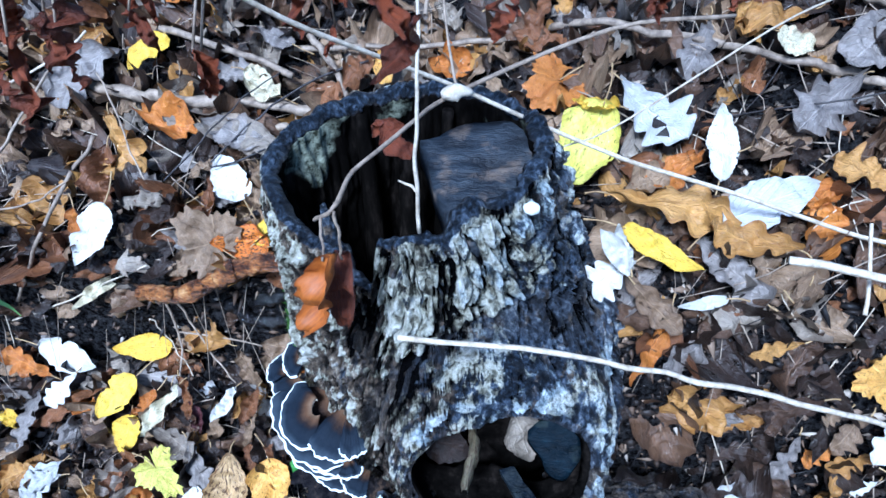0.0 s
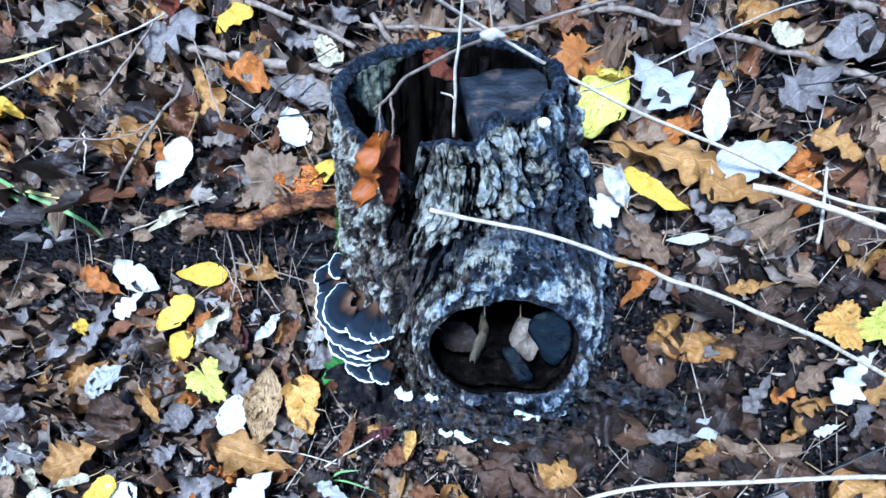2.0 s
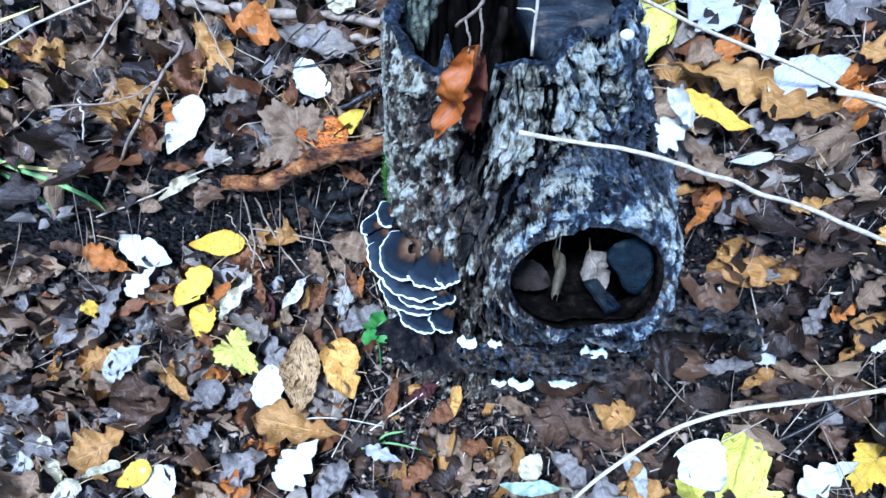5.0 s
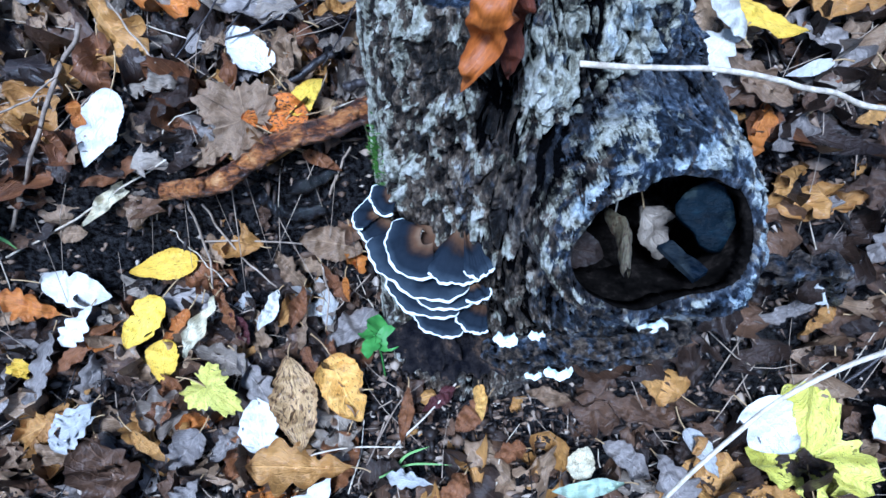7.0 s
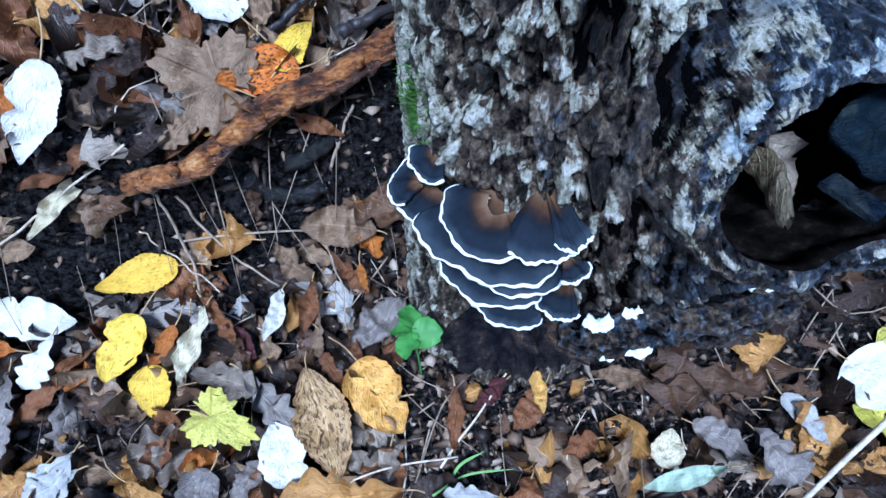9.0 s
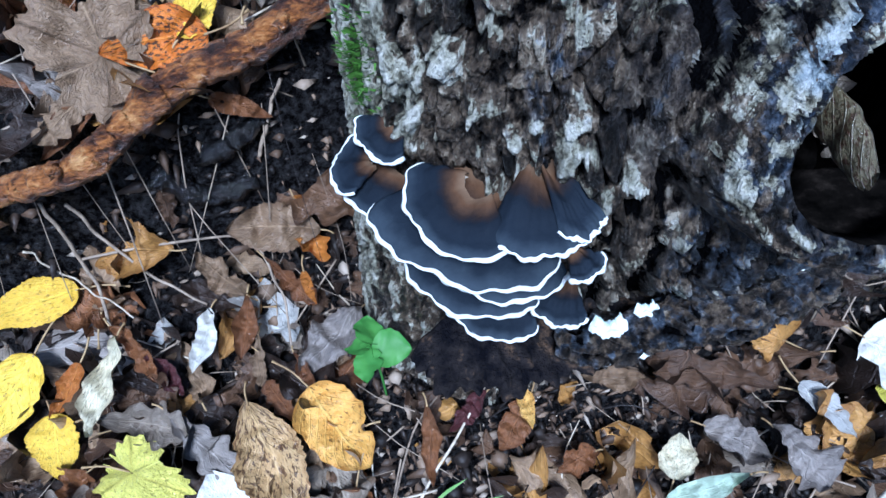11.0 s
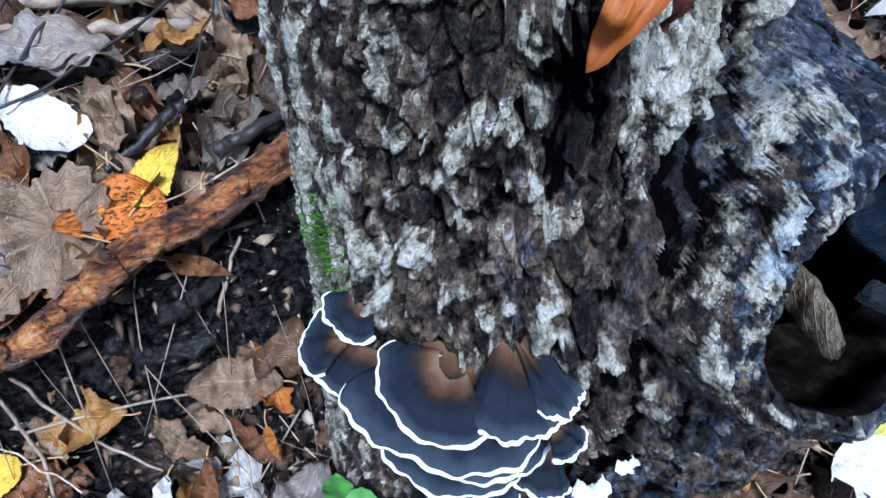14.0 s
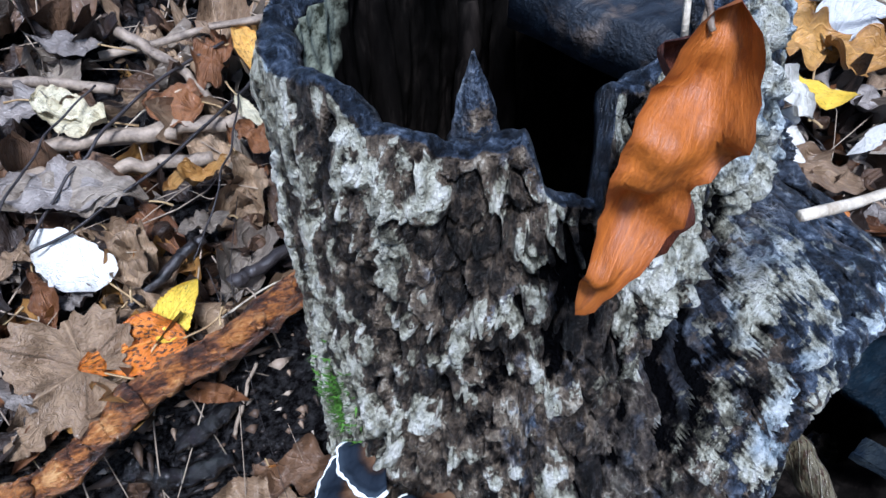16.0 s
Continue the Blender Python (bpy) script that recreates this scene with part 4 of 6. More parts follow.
lay("oak", "gold", 0.174, 0.455, -12, 0.097, 0.35, 0.041)
lay("aspen", "greywhite", 0.249, 0.463, 24, 0.075, 0.47, 0.043)
lay("birch", "yellow", 0.165, 0.423, -30, 0.062, 0.41, 0.049)
lay("oak", "pale", 0.126, 0.398, -142, 0.040, 0.79, 0.056)
lay("willow", "pale", 0.125, 0.404, 112, 0.036, 0.40, 0.070)
lay("willow", "pale", 0.133, 0.413, 103, 0.031, 0.37, 0.062)
lay("oak", "gold", 0.229, 0.434, 164, 0.063, 0.59, 0.039)
lay("oak", "tan", 0.158, 0.397, -52, 0.064, 0.41, 0.035)
lay("birch", "pale", 0.195, 0.394, -165, 0.035, 0.34, 0.043)
lay("oak", "gold", 0.330, 0.497, 148, 0.052, 0.82, 0.039)
lay("oak", "gold", 0.365, 0.484, -30, 0.043, 0.62, 0.037)
lay("oak", "sheen_grey", 0.307, 0.550, -135, 0.074, 0.67, 0.039)
lay("aspen", "sheen_grey", 0.345, 0.602, -138, 0.063, 0.67, 0.039)
lay("oak", "gold", 0.277, 0.629, -152, 0.090, 0.37, 0.037)
lay("oak", "sheen_grey", 0.209, 0.604, -113, 0.071, 0.46, 0.035)
lay("aspen", "cream", 0.287, 0.604, -29, 0.032, 0.76, 0.041)
lay("maple", "orange", 0.089, 0.583, -149, 0.047, 1.02, 0.035)
lay("birch", "orange", 0.162, 0.375, -110, 0.052, 0.33, 0.039)
lay("ragged", "sheen_grey", 0.187, 0.376, -131, 0.035, 0.70, 0.037)
lay("oak", "gold", 0.257, 0.379, -161, 0.044, 0.36, 0.039)
lay("oak", "brown", 0.274, 0.360, -156, 0.066, 0.51, 0.037)
lay("oak", "tan", 0.319, 0.358, -141, 0.026, 0.68, 0.037)
lay("maple", "goldspot", 0.338, 0.369, -171, 0.039, 0.73, 0.041)
lay("maple", "yellowgreen", 0.371, 0.372, -147, 0.049, 0.52, 0.037)
lay("oak", "pale", 0.370, 0.352, -110, 0.059, 0.57, 0.043)
lay("oak", "orange", 0.320, 0.344, -125, 0.035, 0.58, 0.039)
lay("oak", "tan", 0.338, 0.352, -120, 0.043, 0.58, 0.035)
lay("willow", "gold", 0.341, 0.331, -111, 0.052, 0.31, 0.041)
lay("oak", "gold", 0.349, 0.341, -152, 0.041, 0.52, 0.039)
lay("oak", "pale", 0.369, 0.332, -139, 0.026, 0.50, 0.041)
lay("birch", "brown", 0.283, 0.334, 126, 0.064, 0.34, 0.039)
lay("oak", "sheen_grey", 0.295, 0.343, -107, 0.044, 0.50, 0.035)
lay("aspen", "greywhite", 0.259, 0.327, -159, 0.029, 0.75, 0.037)
lay("ragged", "tan", 0.291, 0.322, 158, 0.051, 0.39, 0.037)
lay("oak", "gold", 0.399, 0.353, -112, 0.050, 0.63, 0.039)
lay("ragged", "sheen_grey", 0.227, 0.322, -163, 0.052, 0.42, 0.035)
lay("ragged", "gold", 0.262, 0.317, -132, 0.041, 0.45, 0.035)
lay("ragged", "sheen_grey", 0.393, 0.339, -104, 0.037, 0.45, 0.037)
lay("willow", "tan", 0.333, 0.321, 25, 0.078, 0.19, 0.043)
lay("ragged", "brown", 0.191, 0.466, -8, 0.036, 0.51, 0.035)
lay("ragged", "darkbrown", 0.283, 0.515, 152, 0.028, 0.78, 0.033)
lay("ragged", "sheen_grey", -0.494, 0.265, -10, 0.065, 0.51, 0.036)
lay("oak", "sheen_grey", -0.548, 0.316, -18, 0.055, 0.53, 0.034)
lay("aspen", "cream", -0.450, 0.213, -138, 0.034, 0.68, 0.038)
lay("ragged", "sheen_grey", -0.265, 0.244, -147, 0.057, 0.69, 0.034)
lay("oak", "sheen_grey", -0.313, 0.278, -132, 0.031, 0.97, 0.034)
lay("oak", "tan", -0.569, 0.357, 33, 0.038, 0.88, 0.036)
lay("ragged", "gold", 0.250, 0.620, -53, 0.034, 0.81, 0.036)
lay("oak", "rust", 0.370, 0.400, -128, 0.040, 0.59, 0.036)
lay("oak", "pale", 0.351, 0.253, -153, 0.078, 0.43, 0.041)
lay("maple", "yellow", 0.396, 0.265, -134, 0.063, 0.52, 0.037)
lay("ragged", "sheen_grey", -0.167, 0.232, -121, 0.056, 0.59, 0.035)
lay("ragged", "rust", -0.074, 0.249, -130, 0.044, 0.71, 0.033)
lay("chestnut", "tan", -0.166, 0.481, 160, 0.062, 0.56, 0.037)
lay("aspen", "cream", 0.046, 0.254, 55, 0.030, 0.80, 0.043)
lay("willow", "palegreen", 0.044, 0.228, 178, 0.062, 0.23, 0.051)
lay("oak", "brown", 0.090, 0.284, 151, 0.091, 0.30, 0.037)
lay("oak", "sheen_grey", 0.115, 0.222, -76, 0.047, 0.95, 0.037)
lay("birch", "greywhite", 0.149, 0.241, -70, 0.046, 0.50, 0.039)
lay("ragged", "sheen_grey", 0.083, 0.247, -47, 0.048, 0.63, 0.035)
lay("aspen", "pale", 0.217, 0.252, -63, 0.051, 1.11, 0.043)
lay("maple", "yellowgreen", 0.251, 0.243, 69, 0.109, 0.70, 0.035)
lay("birch", "goldspot", -0.036, 0.323, -93, 0.033, 0.53, 0.043)
lay("aspen", "rust", -0.048, 0.315, -140, 0.038, 0.60, 0.037)
lay("ragged", "darkred", -0.075, 0.334, -152, 0.037, 0.43, 0.035)
lay("ragged", "rust", -0.014, 0.278, -173, 0.031, 0.70, 0.037)
lay("ragged", "tan", 0.027, 0.315, 160, 0.042, 0.49, 0.037)
lay("willow", "rust", -0.110, 0.320, -101, 0.051, 0.25, 0.037)
lay("oak", "greywhite", -0.112, 0.263, 163, 0.042, 0.45, 0.039)
lay("oak", "rust", -0.193, 0.375, 109, 0.039, 0.50, 0.033)
lay("oak", "sheen_grey", -0.459, 0.416, -114, 0.071, 0.37, 0.035)
lay("birch", "yellow", -0.481, 0.421, -33, 0.024, 0.56, 0.039)
lay("oak", "greywhite", -0.427, 0.354, -159, 0.045, 0.68, 0.041)
lay("oak", "greywhite", -0.427, 0.365, -146, 0.046, 0.58, 0.037)
lay("ragged", "rust", -0.338, 0.376, -155, 0.034, 0.91, 0.033)
lay("chestnut", "grey", -0.212, 0.615, 165, 0.093, 0.35, 0.035)
lay("aspen", "cream", -0.195, 0.669, 153, 0.042, 0.67, 0.039)
lay("birch", "sheen_grey", -0.187, 0.720, 148, 0.049, 0.51, 0.037)
lay("ragged", "gold", -0.133, 0.609, -160, 0.045, 0.42, 0.039)
lay("aspen", "rust", -0.132, 0.670, 157, 0.040, 0.88, 0.035)
lay("oak", "tan", -0.209, 0.532, -144, 0.030, 0.60, 0.035)
lay("oak", "tan", -0.256, 0.512, -134, 0.045, 0.46, 0.037)
lay("ragged", "rust", -0.236, 0.558, -85, 0.049, 0.36, 0.033)
lay("ragged", "sheen_grey", -0.218, 0.556, -171, 0.020, 0.87, 0.035)
lay("birch", "rust", -0.162, 0.509, -41, 0.038, 0.42, 0.033)
lay("aspen", "goldspot", -0.071, 0.698, 94, 0.042, 0.54, 0.041)
lay("ragged", "rust", -0.097, 0.695, -119, 0.064, 0.39, 0.037)
lay("ragged", "rust", -0.091, 0.625, 124, 0.044, 0.53, 0.035)
lay("birch", "cream", -0.085, 0.641, -69, 0.033, 0.38, 0.043)
lay("ragged", "brown", -0.227, 0.499, -96, 0.032, 0.50, 0.033)
lay("ragged", "grey", -0.138, 0.579, -178, 0.031, 0.50, 0.033)
lay("ragged", "tan", -0.187, 0.578, -74, 0.052, 0.45, 0.033)
lay("oak", "rust", -0.165, 0.450, -61, 0.048, 0.38, 0.035)
lay("birch", "orange", -0.154, 0.439, -85, 0.025, 0.36, 0.039)
lay("ragged", "sheen_grey", -0.150, 0.403, -146, 0.062, 0.53, 0.033)
lay("willow", "rust", -0.174, 0.386, -81, 0.029, 0.30, 0.037)
lay("ragged", "rust", -0.276, 0.436, -69, 0.048, 0.35, 0.035)
lay("ragged", "darkred", -0.261, 0.417, -66, 0.036, 0.40, 0.035)
lay("oak", "tan", -0.200, 0.408, -103, 0.037, 0.34, 0.035)


def scatter_leaves():
    """Loose leaves among the litter, each its own thing."""
    rng = random.Random(19)
    kinds = ["oak"] * 5 + ["ragged"] * 7 + ["birch"] * 4 + ["aspen"] * 3 + ["chestnut"] * 2
    colours = ["brown"] * 7 + ["darkbrown"] * 3 + ["tan"] * 9 + ["grey"] * 3 + ["sheen_grey"] * 2 + ["rust"] * 5 + ["gold"] * 5 + ["orange"] * 3
    made = 0
    while made < 195:
        x, y = rng.uniform(-0.62, 0.58), rng.uniform(0.12, 0.86)
        if made < 7:
            x, y = rng.uniform(0.12, 0.5), rng.uniform(0.22, 0.40)
        kind = rng.choice(kinds)
        size = rng.uniform(0.042, 0.082) * (1.05 if kind == "oak" else 0.8)
        if in_stump(x, y, float(ground_z(x, y)), size * 0.4) or rng.random() < 0.95 * bare(x, y):
            continue
        colour = rng.choice(("darkbrown", "brown", "darkbrown", "gold")) if x > 0.04 and y < 0.37 else rng.choice(colours)
        lay(kind, colour, x, y, rng.uniform(0, 360), size, rng.uniform(0.45, 0.8), rng.uniform(0.018, 0.024), 2.2, 0.35)
        made += 1


scatter_leaves()


# ---------------------------------------------------------------- sticks and straws
def stick(name, label, points, r0, r1, material, n=30, wobble=0.002, seed=1, sides=9, rough=0.32, category="stick"):
    pts = curve(points, n, wobble, seed)
    radii = [r0 + (r1 - r0) * i / (n - 1) for i in range(n)]
    v, f = tube(pts, radii, sides, seed, rough)
    if n > 100:
        P = np.array([tuple(q) for q in v])
        C = np.repeat(np.array([tuple(q) for q in pts]), sides, 0)
        along, round_ = np.repeat(np.arange(n), sides), np.tile(np.arange(sides) * 2 * math.pi / sides, n)
        k = 1 + 0.16 * fbm(along * 0.035, np.cos(round_) * 0.8, np.sin(round_) * 0.8, 2, seed) + 0.09 * fbm(along * 0.04, np.cos(round_) * 5.5, np.sin(round_) * 5.5, 3, seed + 4)
        for at, size in ((0.22, 0.25), (0.47, 0.35), (0.71, 0.3), (0.9, 0.2)):
            k = k + size * np.exp(-((along / n - at) / 0.016) ** 2) * smooth(0.5 + np.cos(round_ - at * 9))
        v = C + (P - C) * k[:, None]
    return tagged(new(name, mesh_of(name, v, f, material)), label, category)


def on_bank(lift, *xy):
    return [(x, y, float(bank(x, y)) + lift) for x, y in xy]


def build_branch():
    line = [(-0.07, 0.515, 0.210), (-0.097, 0.512, 0.203), (-0.145, 0.503, 0.187), (-0.19, 0.498, 0.178), (-0.227, 0.489, 0.162), (-0.251, 0.483, 0.150), (-0.280, 0.487, 0.142), (-0.306, 0.491, 0.137)]
    shaft = stick("shaft", "", line, 0.0108, 0.0080, ROOTWOOD, 150, 0.0016, 3, 26, 0.16)
    root = tagged(new("fallen_branch"), "wet orange-brown peeled branch against the stump", "branch")
    shaft.parent = root
    del shaft["category"]
    for at, out, r in (((-0.128, 0.506, 0.193), (0.002, -0.008, 0.007), 0.0046), ((-0.205, 0.495, 0.172), (-0.003, -0.006, 0.009), 0.0042), ((-0.268, 0.482, 0.149), (0.0, -0.006, 0.008), 0.0036)):
        a, o = Vector(at), Vector(out)
        v, f = tube([a, a + o * 0.6, a + o * 1.0, a + o * 1.3], [r * 1.5, r * 1.2, r, r * 0.5], 12, int(r * 1e5), 0.5)
        part("knot", mesh_of("knot", v, f, ROOTWOOD), root, "broken-off knot")


build_branch()
stick("dry_stalk", "long pale dry stalk reaching over the stump", [(-0.012, 0.293, 0.387), (0.078, 0.297, 0.368), (0.168, 0.304, 0.334), (0.275, 0.312, 0.287), (0.42, 0.325, 0.20), (0.62, 0.33, 0.09)], 0.0015, 0.0021, STRAW, 60, 0.0015, 5, 8, 0.25, "stalk")
stick("dry_stalk", "long pale dry stalk lying over the stump rim", [(-0.15, 0.335, 0.60), (-0.082, 0.38, 0.527), (0.009, 0.444, 0.437), (0.106, 0.443, 0.392), (0.208, 0.445, 0.353), (0.335, 0.448, 0.306), (0.45, 0.45, 0.30), (0.6, 0.45, 0.29)], 0.0012, 0.0020, STRAW, 50, 0.0015, 6, 8, 0.1, "stalk")
stick("dry_stalk", "broad flattened pale straw on the leaves", [(0.212, 0.361, 0.384), (0.269, 0.357, 0.374), (0.36, 0.35, 0.345), (0.50, 0.34, 0.27), (0.66, 0.33, 0.14)], 0.0024, 0.0034, STRAW, 40, 0.001, 7, 8, 0.3, "stalk")
stick("dry_stalk", "long pale dry stalk hanging over the bank foot", [(0.02, 0.15, 0.0), (0.08, 0.185, 0.12), (0.15, 0.212, 0.175), (0.25, 0.235, 0.178), (0.43, 0.275, 0.16), (0.62, 0.30, 0.10), (0.75, 0.31, 0.05)], 0.0015, 0.0024, STRAW, 40, 0.001, 8, 8, 0.1, "stalk")
stick("dead_stick", "weathered grey-brown stick behind the stump", on_bank(0.024, (-0.40, 0.69), (-0.289, 0.665), (-0.201, 0.662), (-0.125, 0.655), (-0.06, 0.645)), 0.0066, 0.0052, TWIG, 60, 0.003, 9)
stick("dead_stick", "weathered grey-brown stick behind the stump", on_bank(0.022, (-0.24, 0.65), (-0.181, 0.64), (-0.12, 0.632)), 0.0052, 0.0042, TWIG, 40, 0.002, 10)
stick("dead_stick", "long grey dead stick on the bank", on_bank(0.026, (-0.17, 0.72), (0.028, 0.705), (0.115, 0.63), (0.199, 0.616), (0.292, 0.596), (0.347, 0.584), (0.42, 0.56)), 0.0028, 0.0038, TWIG, 90, 0.003, 11)
stick("dead_stick", "pale grey dead stick on the bank", on_bank(0.026, (0.30, 0.675), (0.36, 0.66), (0.416, 0.642), (0.52, 0.61)), 0.0042, 0.0055, TWIG, 50, 0.002, 12)
stick("twig", "thin reddish twig on the soil", on_bank(0.02, (-0.165, 0.27), (-0.154, 0.283), (-0.118, 0.334), (-0.072, 0.366)), 0.001, 0.0007, TWIG, 20, 0.002, 22, 6, 0.1, "twig")
stick("twig", "thin pale stem on the soil", on_bank(0.02, (-0.17, 0.265), (-0.155, 0.30), (-0.149, 0.326)), 0.0009, 0.0006, STRAW, 14, 0.001, 23, 6, 0.1, "twig")
stick("twig", "thin dark twig over the oak leaves", [(0.20, 0.575, 0.30), (0.244, 0.559, 0.333), (0.324, 0.534, 0.378), (0.42, 0.52, 0.40), (0.52, 0.51, 0.33)], 0.0008, 0.0007, DARK_TWIG, 20, 0.003, 24, 6, 0.1, "twig")
stick("twig", "thin pale twig over the oak leaves", [(0.085, 0.445, 0.392), (0.124, 0.467, 0.396), (0.25, 0.56, 0.42), (0.33, 0.63, 0.41), (0.42, 0.72, 0.40)], 0.0006, 0.0011, STRAW, 20, 0.002, 25, 6, 0.1, "twig")
stick("twig", "short pale upright stem among the leaves", [(0.2725, 0.352, 0.342), (0.273, 0.364, 0.352), (0.273, 0.395, 0.381)], 0.0016, 0.0012, STRAW, 10, 0.001, 26, 6, 0.1, "twig")


stick("dead_stick", "thin dark stick on the leaves of the lower bank", on_bank(0.036, (0.22, 0.255), (0.275, 0.276), (0.348, 0.302), (0.41, 0.323), (0.5, 0.35)), 0.0018, 0.0014, DARK_TWIG, 30, 0.002, 41, 7, 0.2)
stick("twig", "thin pale stalk over the golden oak leaf", on_bank(0.040, (-0.25, 0.285), (-0.18, 0.297), (-0.115, 0.292)), 0.0011, 0.0008, STRAW, 16, 0.001, 42, 6, 0.1, "twig")
stick("twig", "thin pale stalk on the soil", on_bank(0.032, (-0.13, 0.29), (-0.081, 0.328), (-0.032, 0.366)), 0.0011, 0.0009, STRAW, 16, 0.001, 43, 6, 0.1, "twig")
stick("dead_stick", "weathered grey stick leaning over the litter", [(-0.364, 0.618, 0.231), (-0.378, 0.583, 0.219), (-0.393, 0.555, 0.199), (-0.398, 0.523, 0.188), (-0.429, 0.512, 0.144), (-0.462, 0.505, 0.092)], 0.0024, 0.0018, TWIG, 30, 0.002, 50, 8, 0.2, "stick")
stick("twig", "long thin pale stem over the litter", [(-0.609, 0.578, 0.211), (-0.566, 0.613, 0.226), (-0.524, 0.648, 0.239), (-0.460, 0.673, 0.258), (-0.407, 0.705, 0.280), (-0.392, 0.720, 0.290)], 0.0016, 0.0013, STRAW, 30, 0.0015, 51, 8, 0.2, "twig")
stick("twig", "thin grey twig over the litter", [(-0.468, 0.601, 0.216), (-0.450, 0.646, 0.236), (-0.433, 0.688, 0.259), (-0.425, 0.712, 0.271)], 0.0017, 0.0012, TWIG, 30, 0.0015, 52, 8, 0.2, "twig")
stick("twig", "bent pale stem over the litter", [(-0.482, 0.499, 0.060), (-0.428, 0.502, 0.085), (-0.380, 0.504, 0.111), (-0.341, 0.507, 0.134), (-0.298, 0.510, 0.158)], 0.0012, 0.0009, STRAW, 30, 0.0015, 53, 8, 0.2, "twig")
stick("twig", "thin brown twig over the litter", [(-0.508, 0.553, 0.182), (-0.448, 0.547, 0.193), (-0.411, 0.557, 0.199), (-0.382, 0.572, 0.214)], 0.0012, 0.0009, TWIG, 30, 0.0015, 54, 8, 0.2, "twig")
stick("twig", "thin pale stem among the leaves", [(-0.377, 0.685, 0.262), (-0.341, 0.634, 0.248), (-0.308, 0.580, 0.237), (-0.292, 0.560, 0.225)], 0.0011, 0.0009, TWIG, 30, 0.0015, 55, 8, 0.2, "twig")
stick("twig", "thin dark twig over the leaves", [(-0.275, 0.561, 0.227), (-0.244, 0.604, 0.246), (-0.213, 0.647, 0.262), (-0.176, 0.675, 0.278)], 0.001, 0.0007, DARK_TWIG, 30, 0.0015, 56, 8, 0.2, "twig")
stick("twig", "short pale stalk among the leaves", [(-0.479, 0.564, 0.189), (-0.467, 0.536, 0.180), (-0.469, 0.516, 0.153)], 0.0013, 0.001, STRAW, 30, 0.0015, 57, 8, 0.2, "twig")
stick("dead_stick", "grey-brown stick among the leaves", [(-0.318, 0.741, 0.283), (-0.262, 0.720, 0.279), (-0.213, 0.704, 0.274), (-0.165, 0.684, 0.267)], 0.0042, 0.0036, TWIG, 30, 0.002, 58, 8, 0.2, "stick")
stick("twig", "thin dark twig over the leaves", [(-0.087, 0.698, 0.280), (-0.133, 0.680, 0.271), (-0.165, 0.655, 0.264), (-0.194, 0.629, 0.253), (-0.214, 0.610, 0.242), (-0.234, 0.583, 0.233)], 0.0013, 0.0009, DARK_TWIG, 30, 0.0015, 59, 8, 0.2, "twig")
stick("twig", "thin dark twig over the leaves", [(-0.067, 0.676, 0.265), (-0.094, 0.656, 0.255), (-0.126, 0.633, 0.249), (-0.156, 0.614, 0.242), (-0.182, 0.602, 0.237), (-0.211, 0.589, 0.230), (-0.235, 0.580, 0.229)], 0.0013, 0.0009, DARK_TWIG, 30, 0.0015, 60, 8, 0.2, "twig")
stick("twig", "thin dark twig over the leaves", [(-0.088, 0.656, 0.262), (-0.106, 0.616, 0.249), (-0.125, 0.582, 0.236), (-0.142, 0.560, 0.222), (-0.149, 0.548, 0.215)], 0.0007, 0.0006, DARK_TWIG, 30, 0.0015, 61, 8, 0.2, "twig")
stick("dead_stick", "grey-brown stick among the leaves", [(-0.152, 0.726, 0.290), (-0.132, 0.705, 0.278), (-0.119, 0.688, 0.267), (-0.108, 0.668, 0.252)], 0.0042, 0.003, TWIG, 30, 0.002, 62, 8, 0.2, "stick")
stick("dead_stick", "split pale grey stick among the leaves", [(-0.227, 0.662, 0.247), (-0.200, 0.661, 0.248), (-0.170, 0.654, 0.248), (-0.135, 0.651, 0.243)], 0.0045, 0.0052, TWIG, 30, 0.002, 63, 8, 0.2, "stick")
stick("dead_stick", "black wet stick beside the branch", [(-0.195, 0.548, 0.195), (-0.176, 0.559, 0.200), (-0.156, 0.568, 0.206), (-0.142, 0.574, 0.210)], 0.0042, 0.0036, DARK_TWIG, 30, 0.002, 64, 8, 0.2, "stick")
stick("dead_stick", "black wet stick beside the branch", [(-0.135, 0.542, 0.195), (-0.118, 0.544, 0.199), (-0.086, 0.557, 0.201)], 0.0044, 0.004, DARK_TWIG, 30, 0.002, 65, 8, 0.2, "stick")
stick("twig", "short pale twig below the branch", [(-0.159, 0.503, 0.101), (-0.145, 0.508, 0.132), (-0.135, 0.511, 0.153)], 0.0014, 0.0011, TWIG, 30, 0.0015, 66, 8, 0.2, "twig")
stick("bark_piece", "glossy black wet curl of bark below the branch", [(-0.224, 0.505, 0.109), (-0.209, 0.501, 0.086), (-0.190, 0.500, 0.080), (-0.167, 0.501, 0.081)], 0.0095, 0.0060, BLACK_BARK, 30, 0.002, 67, 8, 0.2, "bark")
stick("bark_piece", "glossy black wet curl of bark below the branch", [(-0.196, 0.506, 0.112), (-0.176, 0.506, 0.116), (-0.152, 0.508, 0.126)], 0.0080, 0.0050, BLACK_BARK, 30, 0.003, 72, 10, 0.4, "bark")
stick("twig", "brown stem on the bare soil", [(-0.296, 0.504, 0.108), (-0.293, 0.500, 0.085), (-0.290, 0.491, 0.051), (-0.287, 0.464, 0.033), (-0.287, 0.455, 0.027)], 0.0014, 0.0011, TWIG, 30, 0.0015, 68, 8, 0.2, "twig")
